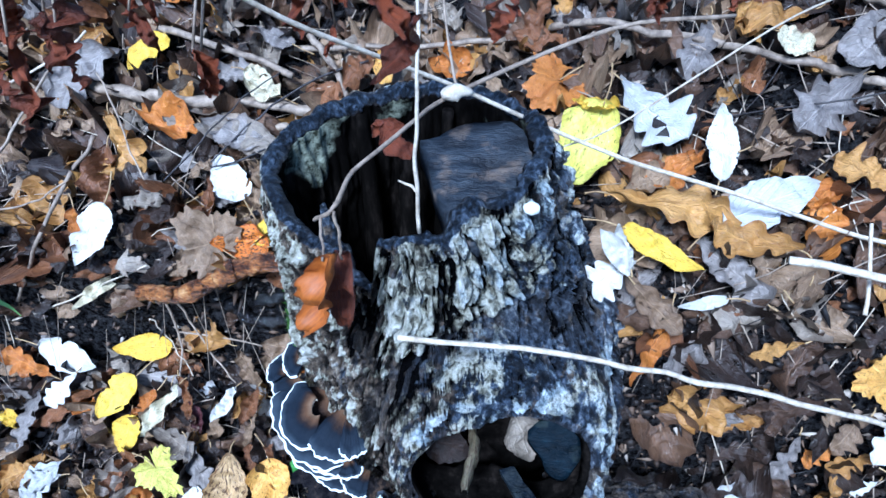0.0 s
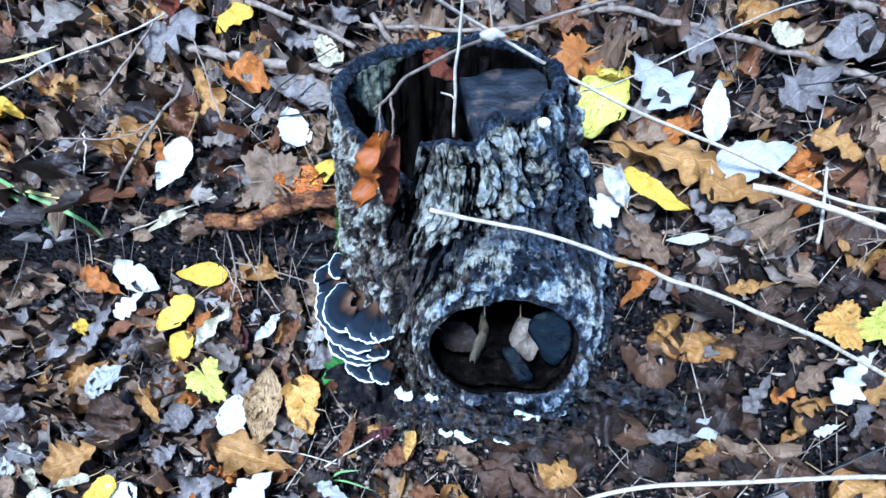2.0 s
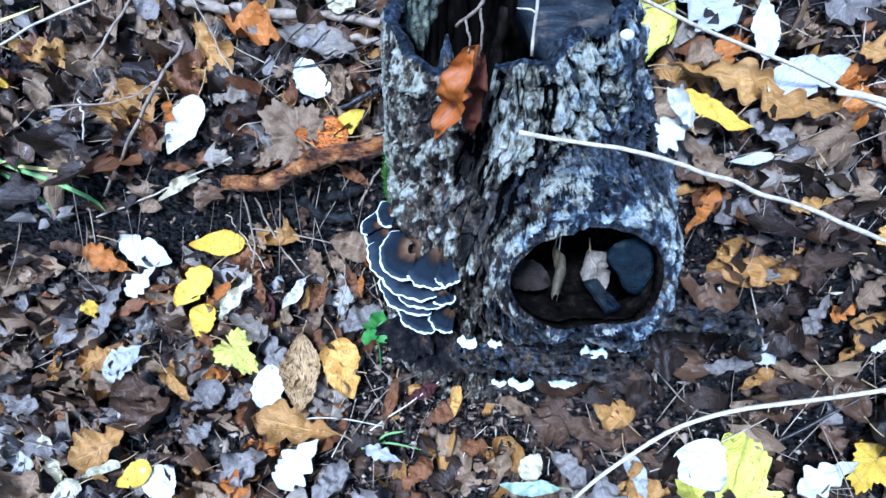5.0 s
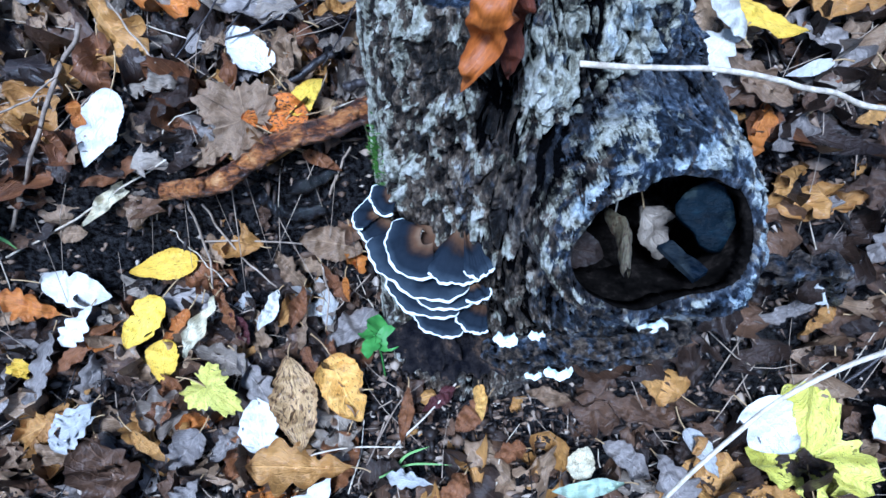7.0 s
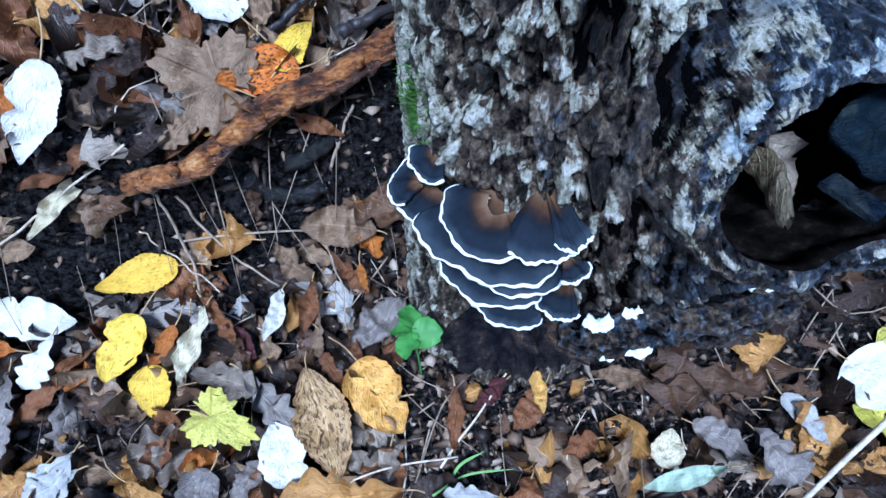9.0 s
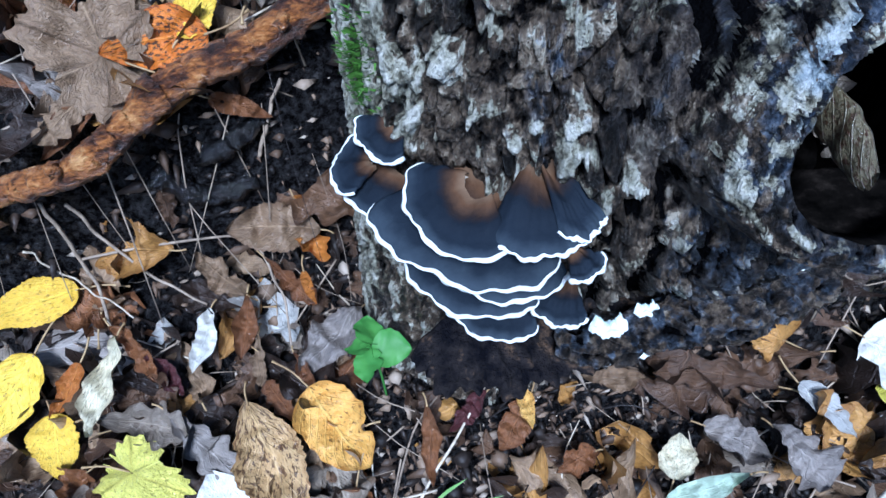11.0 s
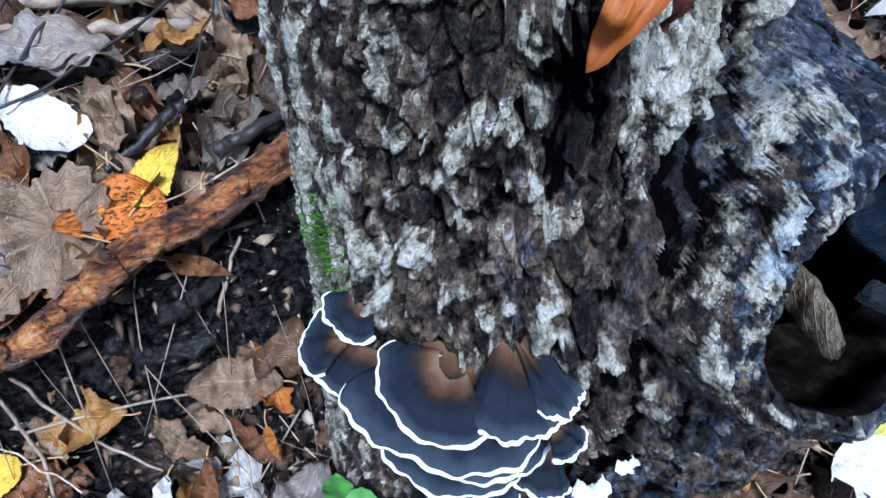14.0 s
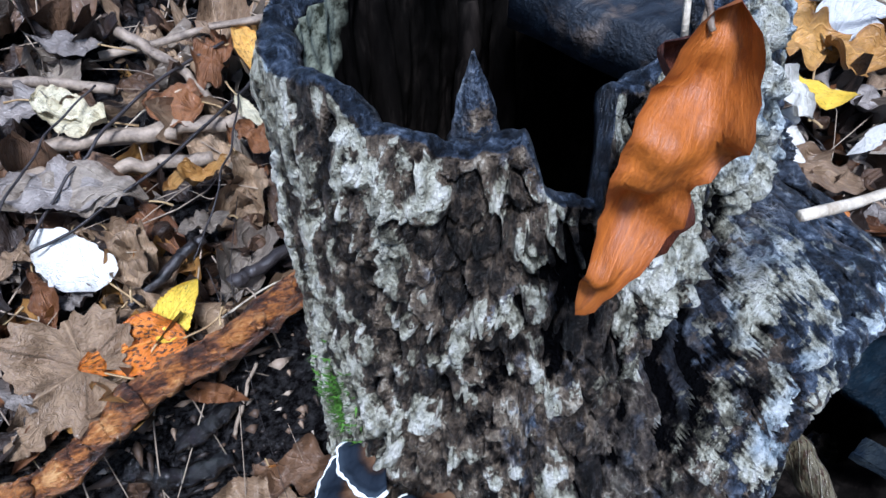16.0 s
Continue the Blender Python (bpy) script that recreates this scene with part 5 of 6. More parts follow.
stick("twig", "brown stem on the bare soil", [(-0.280, 0.503, 0.105), (-0.273, 0.497, 0.073), (-0.256, 0.481, 0.047), (-0.237, 0.465, 0.034), (-0.224, 0.452, 0.027)], 0.0012, 0.0009, TWIG, 30, 0.0015, 69, 8, 0.2, "twig")
stick("twig", "thin reddish twig on the bare soil", [(-0.293, 0.495, 0.058), (-0.262, 0.493, 0.057), (-0.227, 0.491, 0.053), (-0.187, 0.485, 0.048), (-0.179, 0.469, 0.038), (-0.175, 0.452, 0.028), (-0.174, 0.432, 0.020), (-0.177, 0.408, 0.015)], 0.0011, 0.0008, TWIG, 30, 0.0015, 70, 8, 0.2, "twig")
stick("twig", "thin pale stem on the bare soil", [(-0.319, 0.499, 0.079), (-0.308, 0.495, 0.057), (-0.290, 0.477, 0.044), (-0.270, 0.456, 0.032)], 0.0008, 0.0006, STRAW, 30, 0.0015, 71, 8, 0.2, "twig")


# ---------------------------------------------------------------- grass blades
def plant_material(name, dark, light):
    n = Nodes(name, 0.55, 0.35)
    a = n.noise(n.coords(), 60, 3)
    return n.done(n.mix(a, dark, light), 0.55, a, 0.3, 0.001)


GRASS = plant_material("grass_green", (0.06, 0.17, 0.03), (0.28, 0.46, 0.14))
GRASS_DRY = plant_material("grass_yellow", (0.42, 0.34, 0.08), (0.66, 0.58, 0.22))
HERB = plant_material("herb_green", (0.025, 0.12, 0.018), (0.11, 0.29, 0.055))


def grass_blade(points, width, material, label):
    pts = curve(points, 24)
    V, U = [], []
    for i, p in enumerate(pts):
        d = (pts[min(i + 1, 23)] - pts[max(i - 1, 0)]).normalized()
        s = d.cross(Vector((0, -0.6, 0.8))).normalized()
        w = width * 0.5 * min(1.0, (1 - i / 23) * 4 + 0.06)
        dip = d.cross(s) * w * 0.35
        V += [p - s * w, p + dip, p + s * w]
    me = mesh_of("grass_blade", V, grid_faces(24, 3).tolist(), material)
    return tagged(new("grass_blade", me), label, "grass", "grass blades")


grass_blade([(-0.633, 0.516, 0.172), (-0.597, 0.514, 0.149), (-0.561, 0.511, 0.125), (-0.519, 0.508, 0.108), (-0.478, 0.503, 0.086), (-0.465, 0.499, 0.069)], 0.005, GRASS, "long green grass blade bent over the litter")
grass_blade([(-0.633, 0.514, 0.155), (-0.602, 0.512, 0.137), (-0.573, 0.509, 0.113), (-0.543, 0.504, 0.084), (-0.527, 0.498, 0.046)], 0.004, GRASS, "long pale green grass blade bent over the litter")
grass_blade([(-0.574, 0.512, 0.131), (-0.542, 0.511, 0.125), (-0.507, 0.510, 0.123), (-0.471, 0.508, 0.116)], 0.0045, GRASS_DRY, "yellowing grass blade over the litter")
grass_blade([(-0.669, 0.616, 0.219), (-0.639, 0.631, 0.221), (-0.595, 0.644, 0.228), (-0.548, 0.665, 0.239)], 0.004, GRASS_DRY, "pale green grass blade among the leaves")
grass_blade(on_bank(0.02, (-0.13, 0.27), (-0.115, 0.29), (-0.09, 0.297)), 0.0025, GRASS, "short thin grass blade by the stump foot")
grass_blade(on_bank(0.02, (-0.14, 0.275), (-0.11, 0.283), (-0.07, 0.278)), 0.002, GRASS, "short thin grass blade by the stump foot")


# ---------------------------------------------------------------- the small green herb
def build_herb():
    root = tagged(new("herb_seedling"), "small bright green three-leaved seedling on the soil", "plant")
    c = Vector((-0.129, 0.372, 0.043))
    root.location = (c.x, c.y, float(ground_z(c.x, c.y)))
    z0 = c.z - root.location.z
    for k, (ang, ln) in enumerate(((80, 0.024), (-20, 0.026), (-115, 0.023), (165, 0.017))):
        p, f, uv = leaf_blade("aspen", ln, 0.95, 900 + k, 0.8, 16, 7)
        ob = part("leaflet", mesh_of("leaflet", p, f, HERB, uv), root)
        a = radians(ang)
        ob.matrix_basis = Matrix.Translation((math.cos(a) * ln * 0.5, math.sin(a) * ln * 0.5, z0 + 0.003 * (k == 3) - 0.001 * k)) @ Matrix.Rotation(a, 4, "Z") @ Matrix.Rotation(radians(8), 4, "Y") @ Matrix.Rotation(radians(28), 4, "X")
    tv, tf = tube(curve([(0.004, -0.006, -0.002), (0.003, -0.003, z0 * 0.5), (0, 0, z0)], 8), [0.0009] * 8, 6)
    part("stem", mesh_of("stem", tv, tf, HERB), root, "thin green stem")


build_herb()


# ---------------------------------------------------------------- bracket fungi
def cap_material():
    n = Nodes("zoned_bracket_cap", 0.8, 0.04)
    rho = n.attr("rho")
    v = n.coords()
    fuzz = n.noise(v, 350, 3, 0.7)
    soft = n.noise(v, 70, 4, 0.6)
    k = n.math("ADD", rho, n.math("MULTIPLY", n.math("SUBTRACT", soft, 0.5), 0.28))
    col = n.ramp(k, (0.2, (0.17, 0.11, 0.065)), (0.36, (0.085, 0.043, 0.021)), (0.50, (0.020, 0.013, 0.011)), (0.60, (0.008, 0.011, 0.017)), (0.86, (0.012, 0.017, 0.026)), (0.99, (0.035, 0.046, 0.060)))
    col = n.mix(n.math("MULTIPLY", fuzz, 0.08), col, (0.07, 0.08, 0.09))
    return n.done(col, 0.75, fuzz, 0.5, 0.001)


def margin_material():
    n = Nodes("white_bracket_margin", 0.7, 0.3)
    a = n.noise(n.coords(), 400, 3)
    return n.done(n.mix(a, (0.66, 0.69, 0.66), (0.90, 0.91, 0.87)), 0.7, a, 0.3, 0.0005)


def old_cap_material():
    n = Nodes("old_bracket", 0.8, 0.05)
    a, b = n.noise(n.coords(), 60, 5, 0.7), n.noise(n.coords(), 260, 4, 0.7)
    col = n.ramp(a, (0.38, (0.004, 0.004, 0.006)), (0.55, (0.02, 0.017, 0.017)), (0.68, (0.12, 0.075, 0.045)))
    return n.done(col, 0.8, n.math("ADD", a, b), 0.9, 0.004)


def pore_material():
    n = Nodes("bracket_pores", 0.8, 0.2)
    a = n.noise(n.coords(), 900, 2)
    return n.done(n.mix(a, (0.26, 0.22, 0.17), (0.52, 0.47, 0.38)), 0.8, a, 0.5, 0.0004)


CAP, MARGIN, OLD_CAP, PORES = cap_material(), margin_material(), old_cap_material(), pore_material()


def bracket(cx, cy, cz, radius, a0, a1, seed, droop=0.10, lobes=0.07, margin=True, inner=0.25, label="dark zoned bracket fungus with a white edge on the stump", mat=None, thick=0.0022, lip=0.00072):
    """A shelf that fans out from (cx, cy) between two angles (degrees), with its edge at height cz."""
    rng = random.Random(seed)
    m, n = 46, 14
    ph = [rng.uniform(0, 6.28) for _ in range(4)]
    top, low, rhos, edge = [], [], [], []
    for i in range(n):
        rho = inner + (1 - inner) * i / (n - 1)
        for j in range(m):
            u = j / (m - 1)
            a = radians(a0 + (a1 - a0) * u)
            end = min(1.0, min(u, 1 - u) * (a1 - a0) / 14 + 0.02) ** 0.5
            R = radius * (1 + lobes * (0.6 * math.sin(u * 9 + ph[0]) + 0.5 * math.sin(u * 23 + ph[1]) + 0.35 * math.sin(u * 57 + ph[2]))) * (0.84 + 0.16 * end)
            r = R * rho
            z = cz + radius * (droop + 0.25 * droop * math.sin(u * 7 + ph[3])) * (1 - rho * rho) + 0.0009 * math.sin(rho * 22) * rho + 0.0012 * math.sin(u * 15 + ph[1]) * rho * min(1.0, (a1 - a0) / 110)
            th = thick * (1.6 - 1.1 * rho)
            p = (cx + math.cos(a) * r, cy + math.sin(a) * r, z)
            top.append(p)
            low.append((p[0], p[1], p[2] - th))
            rhos.append(rho)
            if i == n - 1:
                edge.append(Vector((p[0], p[1], p[2] - th * 0.4)))
    N = n * m
    f = grid_faces(n, m)
    rim = [((n - 1) * m + j, (n - 1) * m + j + 1, N + (n - 1) * m + j + 1, N + (n - 1) * m + j) for j in range(m - 1)]
    sides = [(i * m, (i + 1) * m, N + (i + 1) * m, N + i * m) for i in range(n - 1)] + [(i * m + m - 1, N + i * m + m - 1, N + (i + 1) * m + m - 1, (i + 1) * m + m - 1) for i in range(n - 1)]
    root = tagged(new("bracket_fungus"), label, "fungus", "bracket fungi on the stump")
    root.location = (cx, cy, cz)
    shift = np.array([cx, cy, cz])
    me = mesh_of("cap", np.array(top + low) - shift, f.tolist() + rim + sides, mat or CAP, attrs={"rho": np.array(rhos * 2)})
    part("cap", me, root)
    part("pore_surface", mesh_of("pore_surface", np.array(low) - shift, f[:, ::-1].tolist(), PORES), root, "pale underside with fine pores")
    if margin:
        tv, tf = tube([e - Vector(shift) for e in edge], [lip * (1 + 0.35 * math.sin(j * 0.45 + ph[2])) for j in range(m)], 7, seed, 0.25)
        part("margin", mesh_of("margin", tv, tf, MARGIN), root, "thin white growing edge")
    return root


for _k, _c in enumerate(((-0.110, 0.366, 0.212, 0.0227, 100, 205), (-0.098, 0.372, 0.226, 0.0209, 142, 243), (-0.100, 0.366, 0.206, 0.0297, 118, 252), (-0.080, 0.328, 0.224, 0.0320, 133, 262),
                         (-0.056, 0.334, 0.226, 0.0460, 224, 270), (-0.058, 0.332, 0.229, 0.0415, 268, 288), (-0.062, 0.354, 0.209, 0.0660, 190, 268), (-0.058, 0.296, 0.216, 0.0152, 255, 325),
                         (-0.064, 0.336, 0.196, 0.0460, 196, 280), (-0.070, 0.336, 0.184, 0.0453, 180, 271), (-0.044, 0.308, 0.174, 0.0271, 205, 258), (-0.064, 0.328, 0.155, 0.0354, 186, 268))):
    bracket(*_c[:4], _c[4] - 6, _c[5] + 6, 1 + _k, 0.22 if _c[3] < 0.05 else 0.14, 0.03, lip=0.00088)
for _c in ((-0.075, 0.335, 0.125, 0.045, 195, 290, 21), (-0.05, 0.335, 0.105, 0.05, 215, 310, 22), (0.0, 0.34, 0.115, 0.05, 225, 300, 23), (-0.07, 0.345, 0.085, 0.045, 190, 280, 24), (0.03, 0.345, 0.10, 0.055, 235, 300, 25)):
    bracket(*_c, 0.2, 0.12, False, label="dark old bracket fungus low on the stump", mat=OLD_CAP)
def young_cap_material():
    n = Nodes("white_young_bracket", 0.6, 0.3)
    a = n.noise(n.coords(), 160, 4, 0.7)
    col = n.ramp(n.math("ADD", n.attr("rho"), n.math("MULTIPLY", n.math("SUBTRACT", a, 0.5), 0.9)), (0.45, (0.10, 0.10, 0.08)), (0.62, (0.45, 0.55, 0.52)), (0.8, (0.80, 0.86, 0.82)))
    return n.done(col, 0.6, a, 0.5, 0.001)


YOUNG = young_cap_material()
# small fresh ones along the torn foot: centre, edge height, radius, angles
for _k, _c in enumerate(((-0.029, 0.296, 0.158, 0.0175, 215, 290), (-0.006, 0.298, 0.150, 0.0125, 225, 300), (0.082, 0.302, 0.146, 0.021, 225, 310), (0.106, 0.302, 0.153, 0.015, 250, 320),
                         (0.028, 0.318, 0.052, 0.017, 205, 330), (0.044, 0.322, 0.066, 0.014, 210, 330), (0.068, 0.320, 0.062, 0.020, 215, 335), (0.006, 0.316, 0.048, 0.010, 205, 330), (0.084, 0.322, 0.072, 0.012, 215, 330))):
    bracket(*_c, 40 + _k, 0.25, 0.05, margin=False, label="small white bracket fungus low on the stump", mat=YOUNG, inner=0.6)


def gnarled(name, points, r0, r1, parent, label, pale, damp_shade, seed, n=90, m=40):
    """A root or ledge with bark relief, as a part of the stump."""
    pts = curve(points, n, 0.003, seed)
    V, ridges = [], []
    for i, p in enumerate(pts):
        d = (pts[min(i + 1, n - 1)] - pts[max(i - 1, 0)]).normalized()
        a = d.cross(Vector((0.1, 0.2, 0.97))).normalized()
        b = d.cross(a)
        q = i / (n - 1)
        r = (r0 + (r1 - r0) * q) * (0.55 + 0.45 * min(1.0, 8 * q, 8 * (1 - q)))
        for j in range(m):
            t = 2 * math.pi * j / m
            o = p + (a * math.cos(t) + b * math.sin(t)) * r
            V.append(o)
    P = np.array([tuple(v) for v in V])
    ridge = np.clip(0.75 - 1.6 * np.abs(fbm(P[:, 0] * 60, P[:, 1] * 130, P[:, 2] * 130, 3, seed + 3)) + 0.5 * fbm(P[:, 0] * 200, P[:, 1] * 200, P[:, 2] * 200, 2, seed + 9), 0, 1)
    C = np.repeat(np.array([tuple(p) for p in pts]), m, 0)
    P = C + (P - C) * (0.62 + 0.75 * ridge[:, None])
    f = grid_faces(n, m, True).tolist() + [list(range(m - 1, -1, -1)), [(n - 1) * m + j for j in range(m)]]
    me = mesh_of(name, P, f, BARK, attrs={"ridge": ridge, "tone": 0.15 + 0.6 * ridge, "pale": np.full(len(P), pale), "damp_shade": np.full(len(P), damp_shade), "brown": np.full(len(P), 0.6)})
    return part(name, me, parent, label)


# ---------------------------------------------------------------- in and on the stump
def wood_chunk(name, outline, z0, thick, material, label, parent=None, seed=0, slope=(0, 0)):
    """A broken slab of wood from a plan outline, with a rough top."""
    if len(outline) == 4:
        ring = list(outline) + [outline[0]]
        pts = [Vector((a[0] + (b[0] - a[0]) * k / 9 + 0.0006 * float(vnoise(k * 0.9, i * 5.0, seed, 6)), a[1] + (b[1] - a[1]) * k / 9 + 0.0006 * float(vnoise(k * 0.9, i * 5.0, seed + 9, 7)), 0))
               for i, (a, b) in enumerate(zip(ring[:-1], ring[1:])) for k in range(9)]
    else:
        pts = curve([(x, y, 0) for x, y in outline] + [(outline[0][0], outline[0][1], 0)], 40, 0.0015, seed)[:-1]
    cx, cy = sum(p.x for p in pts) / len(pts), sum(p.y for p in pts) / len(pts)
    V, rings = [], 7
    for k in range(rings):
        q = k / (rings - 1)
        for p in pts:
            x, y = cx + (p.x - cx) * (1 - q), cy + (p.y - cy) * (1 - q)
            V.append((x, y, z0 + slope[0] * (x - cx) + slope[1] * (y - cy) + (0.0015 if len(outline) == 4 else 0.004) * float(fbm(x * 90, y * 260, seed, 3, seed + 5))))
    m = len(pts)
    top = len(V)
    V += [(p.x, p.y, z0 - thick + slope[0] * (p.x - cx) + slope[1] * (p.y - cy)) for p in pts]
    f = grid_faces(rings, m, True).tolist() + [((j + 1) % m, j, top + j, top + (j + 1) % m) for j in range(m)] + [tuple(top + j for j in range(m - 1, -1, -1))]
    me = mesh_of(name, V, f, material, flat=len(outline) == 4)
    if parent:
        return part(name, me, parent, label)
    return tagged(new(name, me), label, "wood")


def slab_material(name="dark_split_wood", k=1.0, sky_tint=(1, 1, 1)):
    n = Nodes(name, 0.6, 0.25 * k)
    v = n.coords(scale=(0.35, 1, 1))
    a, b = n.noise(v, 130, 5, 0.7), n.noise(n.coords(), 40, 4)
    col = n.ramp(a, (0.35, (0.010, 0.011, 0.014)), (0.6, (0.026, 0.032, 0.041)), (0.8, (0.10, 0.11, 0.12)))
    col = n.mix(n.ramp(b, (0.52, (0, 0, 0)), (0.66, (0.7, 0.7, 0.7))), col, (0.17, 0.125, 0.09))
    # k darkens the wood; the tint puts blue skylight into its colour
    col = n.mix(1.0, col, tuple(k * c for c in sky_tint), "MULTIPLY")
    return n.done(col, n.value(0.35, 0.65, a), a, 0.9, 0.004)


SLAB, WEDGE, CHIP = slab_material(), slab_material("wet_blue_black_wedge", 0.28, (0.55, 1.0, 1.25)), slab_material("black_wet_chip", 0.26, (0.55, 0.9, 1.3))
wood_chunk("inner_slab", ((-0.010, 0.434), (0.02, 0.452), (0.062, 0.455), (0.070, 0.42), (0.058, 0.388), (0.026, 0.352), (0.004, 0.385)), 0.399, 0.02, SLAB, "dark split slab of wood in the hollow", stump, 3, (0.05, 0.06))
wood_chunk("hollow_floor", ((-0.09, 0.40), (-0.05, 0.35), (0.03, 0.335), (0.09, 0.335), (0.11, 0.42), (0.06, 0.48), (-0.03, 0.48)), 0.180, 0.03, ROT, "crumbled rotten floor of the hollow, coloured black with its shade", stump, 4)
wood_chunk("hole_floor", ((-0.02, 0.335), (0.0, 0.312), (0.045, 0.304), (0.085, 0.310), (0.10, 0.335), (0.05, 0.36)), 0.190, 0.02, ROT, "rotten wood in the knothole, coloured black with its shade", stump, 5)


def shard(points, w0, w1, label, seed, material=ROT):
    v, f = tube(curve(points, 14, 0.0008, seed), [w0 + (w1 - w0) * (i / 13) ** 0.8 for i in range(14)], 9, seed, 0.3)
    return part("splinter", mesh_of("splinter", v, f, material), stump, label)


def jagged_plate(middle, along, wide, tall, thick, label, seed):
    """An upright broken plate of wood, stepped to a point."""
    c, a = Vector(middle), Vector(along).normalized()
    n_ = Vector((0, 0, 1)).cross(a).normalized()
    rows, m = 16, 15
    V = []
    for face in (1, -1):
        for i in range(rows):
            q = i / (rows - 1)
            step = 1.0 if q < 0.12 else 0.72 - 0.15 * q if q < 0.38 else 0.62 - 0.25 * q if q < 0.66 else 0.40 * (1.02 - q) / 0.36
            for j in range(m):
                u = 2 * j / (m - 1) - 1
                w = wide * step * (1 + 0.22 * float(fbm(q * 7, u * 1.5, seed, 3, seed))) * u - wide * 0.25 * q
                bulge = thick * (1 - 0.8 * abs(u) ** 3) * (1 - 0.6 * q) * (1 + 0.5 * float(fbm(u * 4, q * 5, face, 3, seed + 4)))
                V.append(c + a * w + n_ * face * bulge + Vector((0, 0, tall * q + 0.0012 * float(fbm(u * 6, q * 8, 0.4, 2, seed + 7)))))
    f = grid_faces(rows, m)
    N = rows * m
    ring = [i * m for i in range(rows)] + [(rows - 1) * m + j for j in range(1, m)] + [i * m + m - 1 for i in range(rows - 2, -1, -1)]
    faces = f.tolist() + (f[:, ::-1] + N).tolist() + [(p_, q_, q_ + N, p_ + N) for p_, q_ in zip(ring[:-1], ring[1:])]
    P = np.array([tuple(v) for v in V])
    ridge = np.clip(0.6 + 0.5 * fbm(P[:, 0] * 200, P[:, 1] * 200, P[:, 2] * 120, 3, seed), 0, 1)
    me = mesh_of("splinter", V, faces, BARK, attrs={"ridge": ridge, "tone": 0.25 + 0.5 * ridge, "pale": np.full(len(P), 0.25), "damp_shade": np.full(len(P), 0.3), "brown": np.full(len(P), 0.25)})
    return part("splinter", me, stump, label)


jagged_plate((-0.060, 0.366, 0.366), (0.72, -0.60, 0.0), 0.0135, 0.041, 0.0045, "grey jagged upright splinter on the rim", 5)
shard([(-0.02, 0.44, 0.24), (-0.022, 0.445, 0.32), (-0.02, 0.452, 0.385)], 0.012, 0.004, "dark splinter of the inner wall", 4)
shard([(-0.05, 0.462, 0.24), (-0.052, 0.462, 0.32), (-0.055, 0.468, 0.395)], 0.011, 0.005, "dark splinter of the inner wall", 5)
shard([(0.005, 0.462, 0.24), (0.004, 0.462, 0.34), (0.006, 0.468, 0.40)], 0.010, 0.004, "dark splinter of the inner wall", 6)

# the surface root that leaves the stump
gnarled("side_root", [(0.09, 0.30, 0.19), (0.125, 0.283, 0.214), (0.158, 0.274, 0.226), (0.19, 0.277, 0.214), (0.225, 0.288, 0.15)], 0.011, 0.006, stump, "knotty dark root beside the knothole", 0.15, 0.5, 4)
# ledges of torn wood under the knothole
gnarled("torn_ledge", [(-0.045, 0.30, 0.118), (0.0, 0.283, 0.138), (0.05, 0.272, 0.143), (0.10, 0.285, 0.135), (0.14, 0.32, 0.11)], 0.013, 0.010, stump, "torn brown wood under the knothole", 0.06, 0.42, 8)
gnarled("torn_ledge", [(0.0, 0.32, 0.085), (0.05, 0.315, 0.095), (0.10, 0.322, 0.085)], 0.014, 0.010, stump, "torn brown wood under the knothole", 0.02, 0.55, 12)


def leaf_at(kind, colour, base, tip, ratio, normal, label, parent=None, curl=1.2, seed=0, name="fallen_leaf"):
    """A leaf between two places, facing a way."""
    base, tip, nrm = Vector(base), Vector(tip), Vector(normal)
    x = (tip - base).normalized()
    nrm = (nrm - x * nrm.dot(x)).normalized()
    m = Matrix((x, nrm.cross(x), nrm)).transposed().to_4x4()
    m.translation = (base + tip) / 2
    p, f, uv = leaf_blade(kind, (tip - base).length, ratio, seed + 5000, curl, 30, 9)
    me = mesh_of("blade", p, f, LEAF_MAT[colour], uv)
    if parent:
        ob = part(name, me, parent, label)
        ob.matrix_basis = parent.matrix_basis.inverted() @ m
        return ob
    ob = new(name)
    ob.matrix_world = m
    part("blade", me, ob)
    ln = (tip - base).length
    tv, tf = tube(curve([(-0.46 * ln, 0, 0), (-0.60 * ln, 0.02 * ln, 0), (-0.75 * ln, 0.06 * ln, -0.02 * ln)], 7), [0.0006] * 7, 5)
    part("stalk", mesh_of("stalk", tv, tf, STALK), ob, "thin stalk")
    return tagged(ob, label, "leaf")


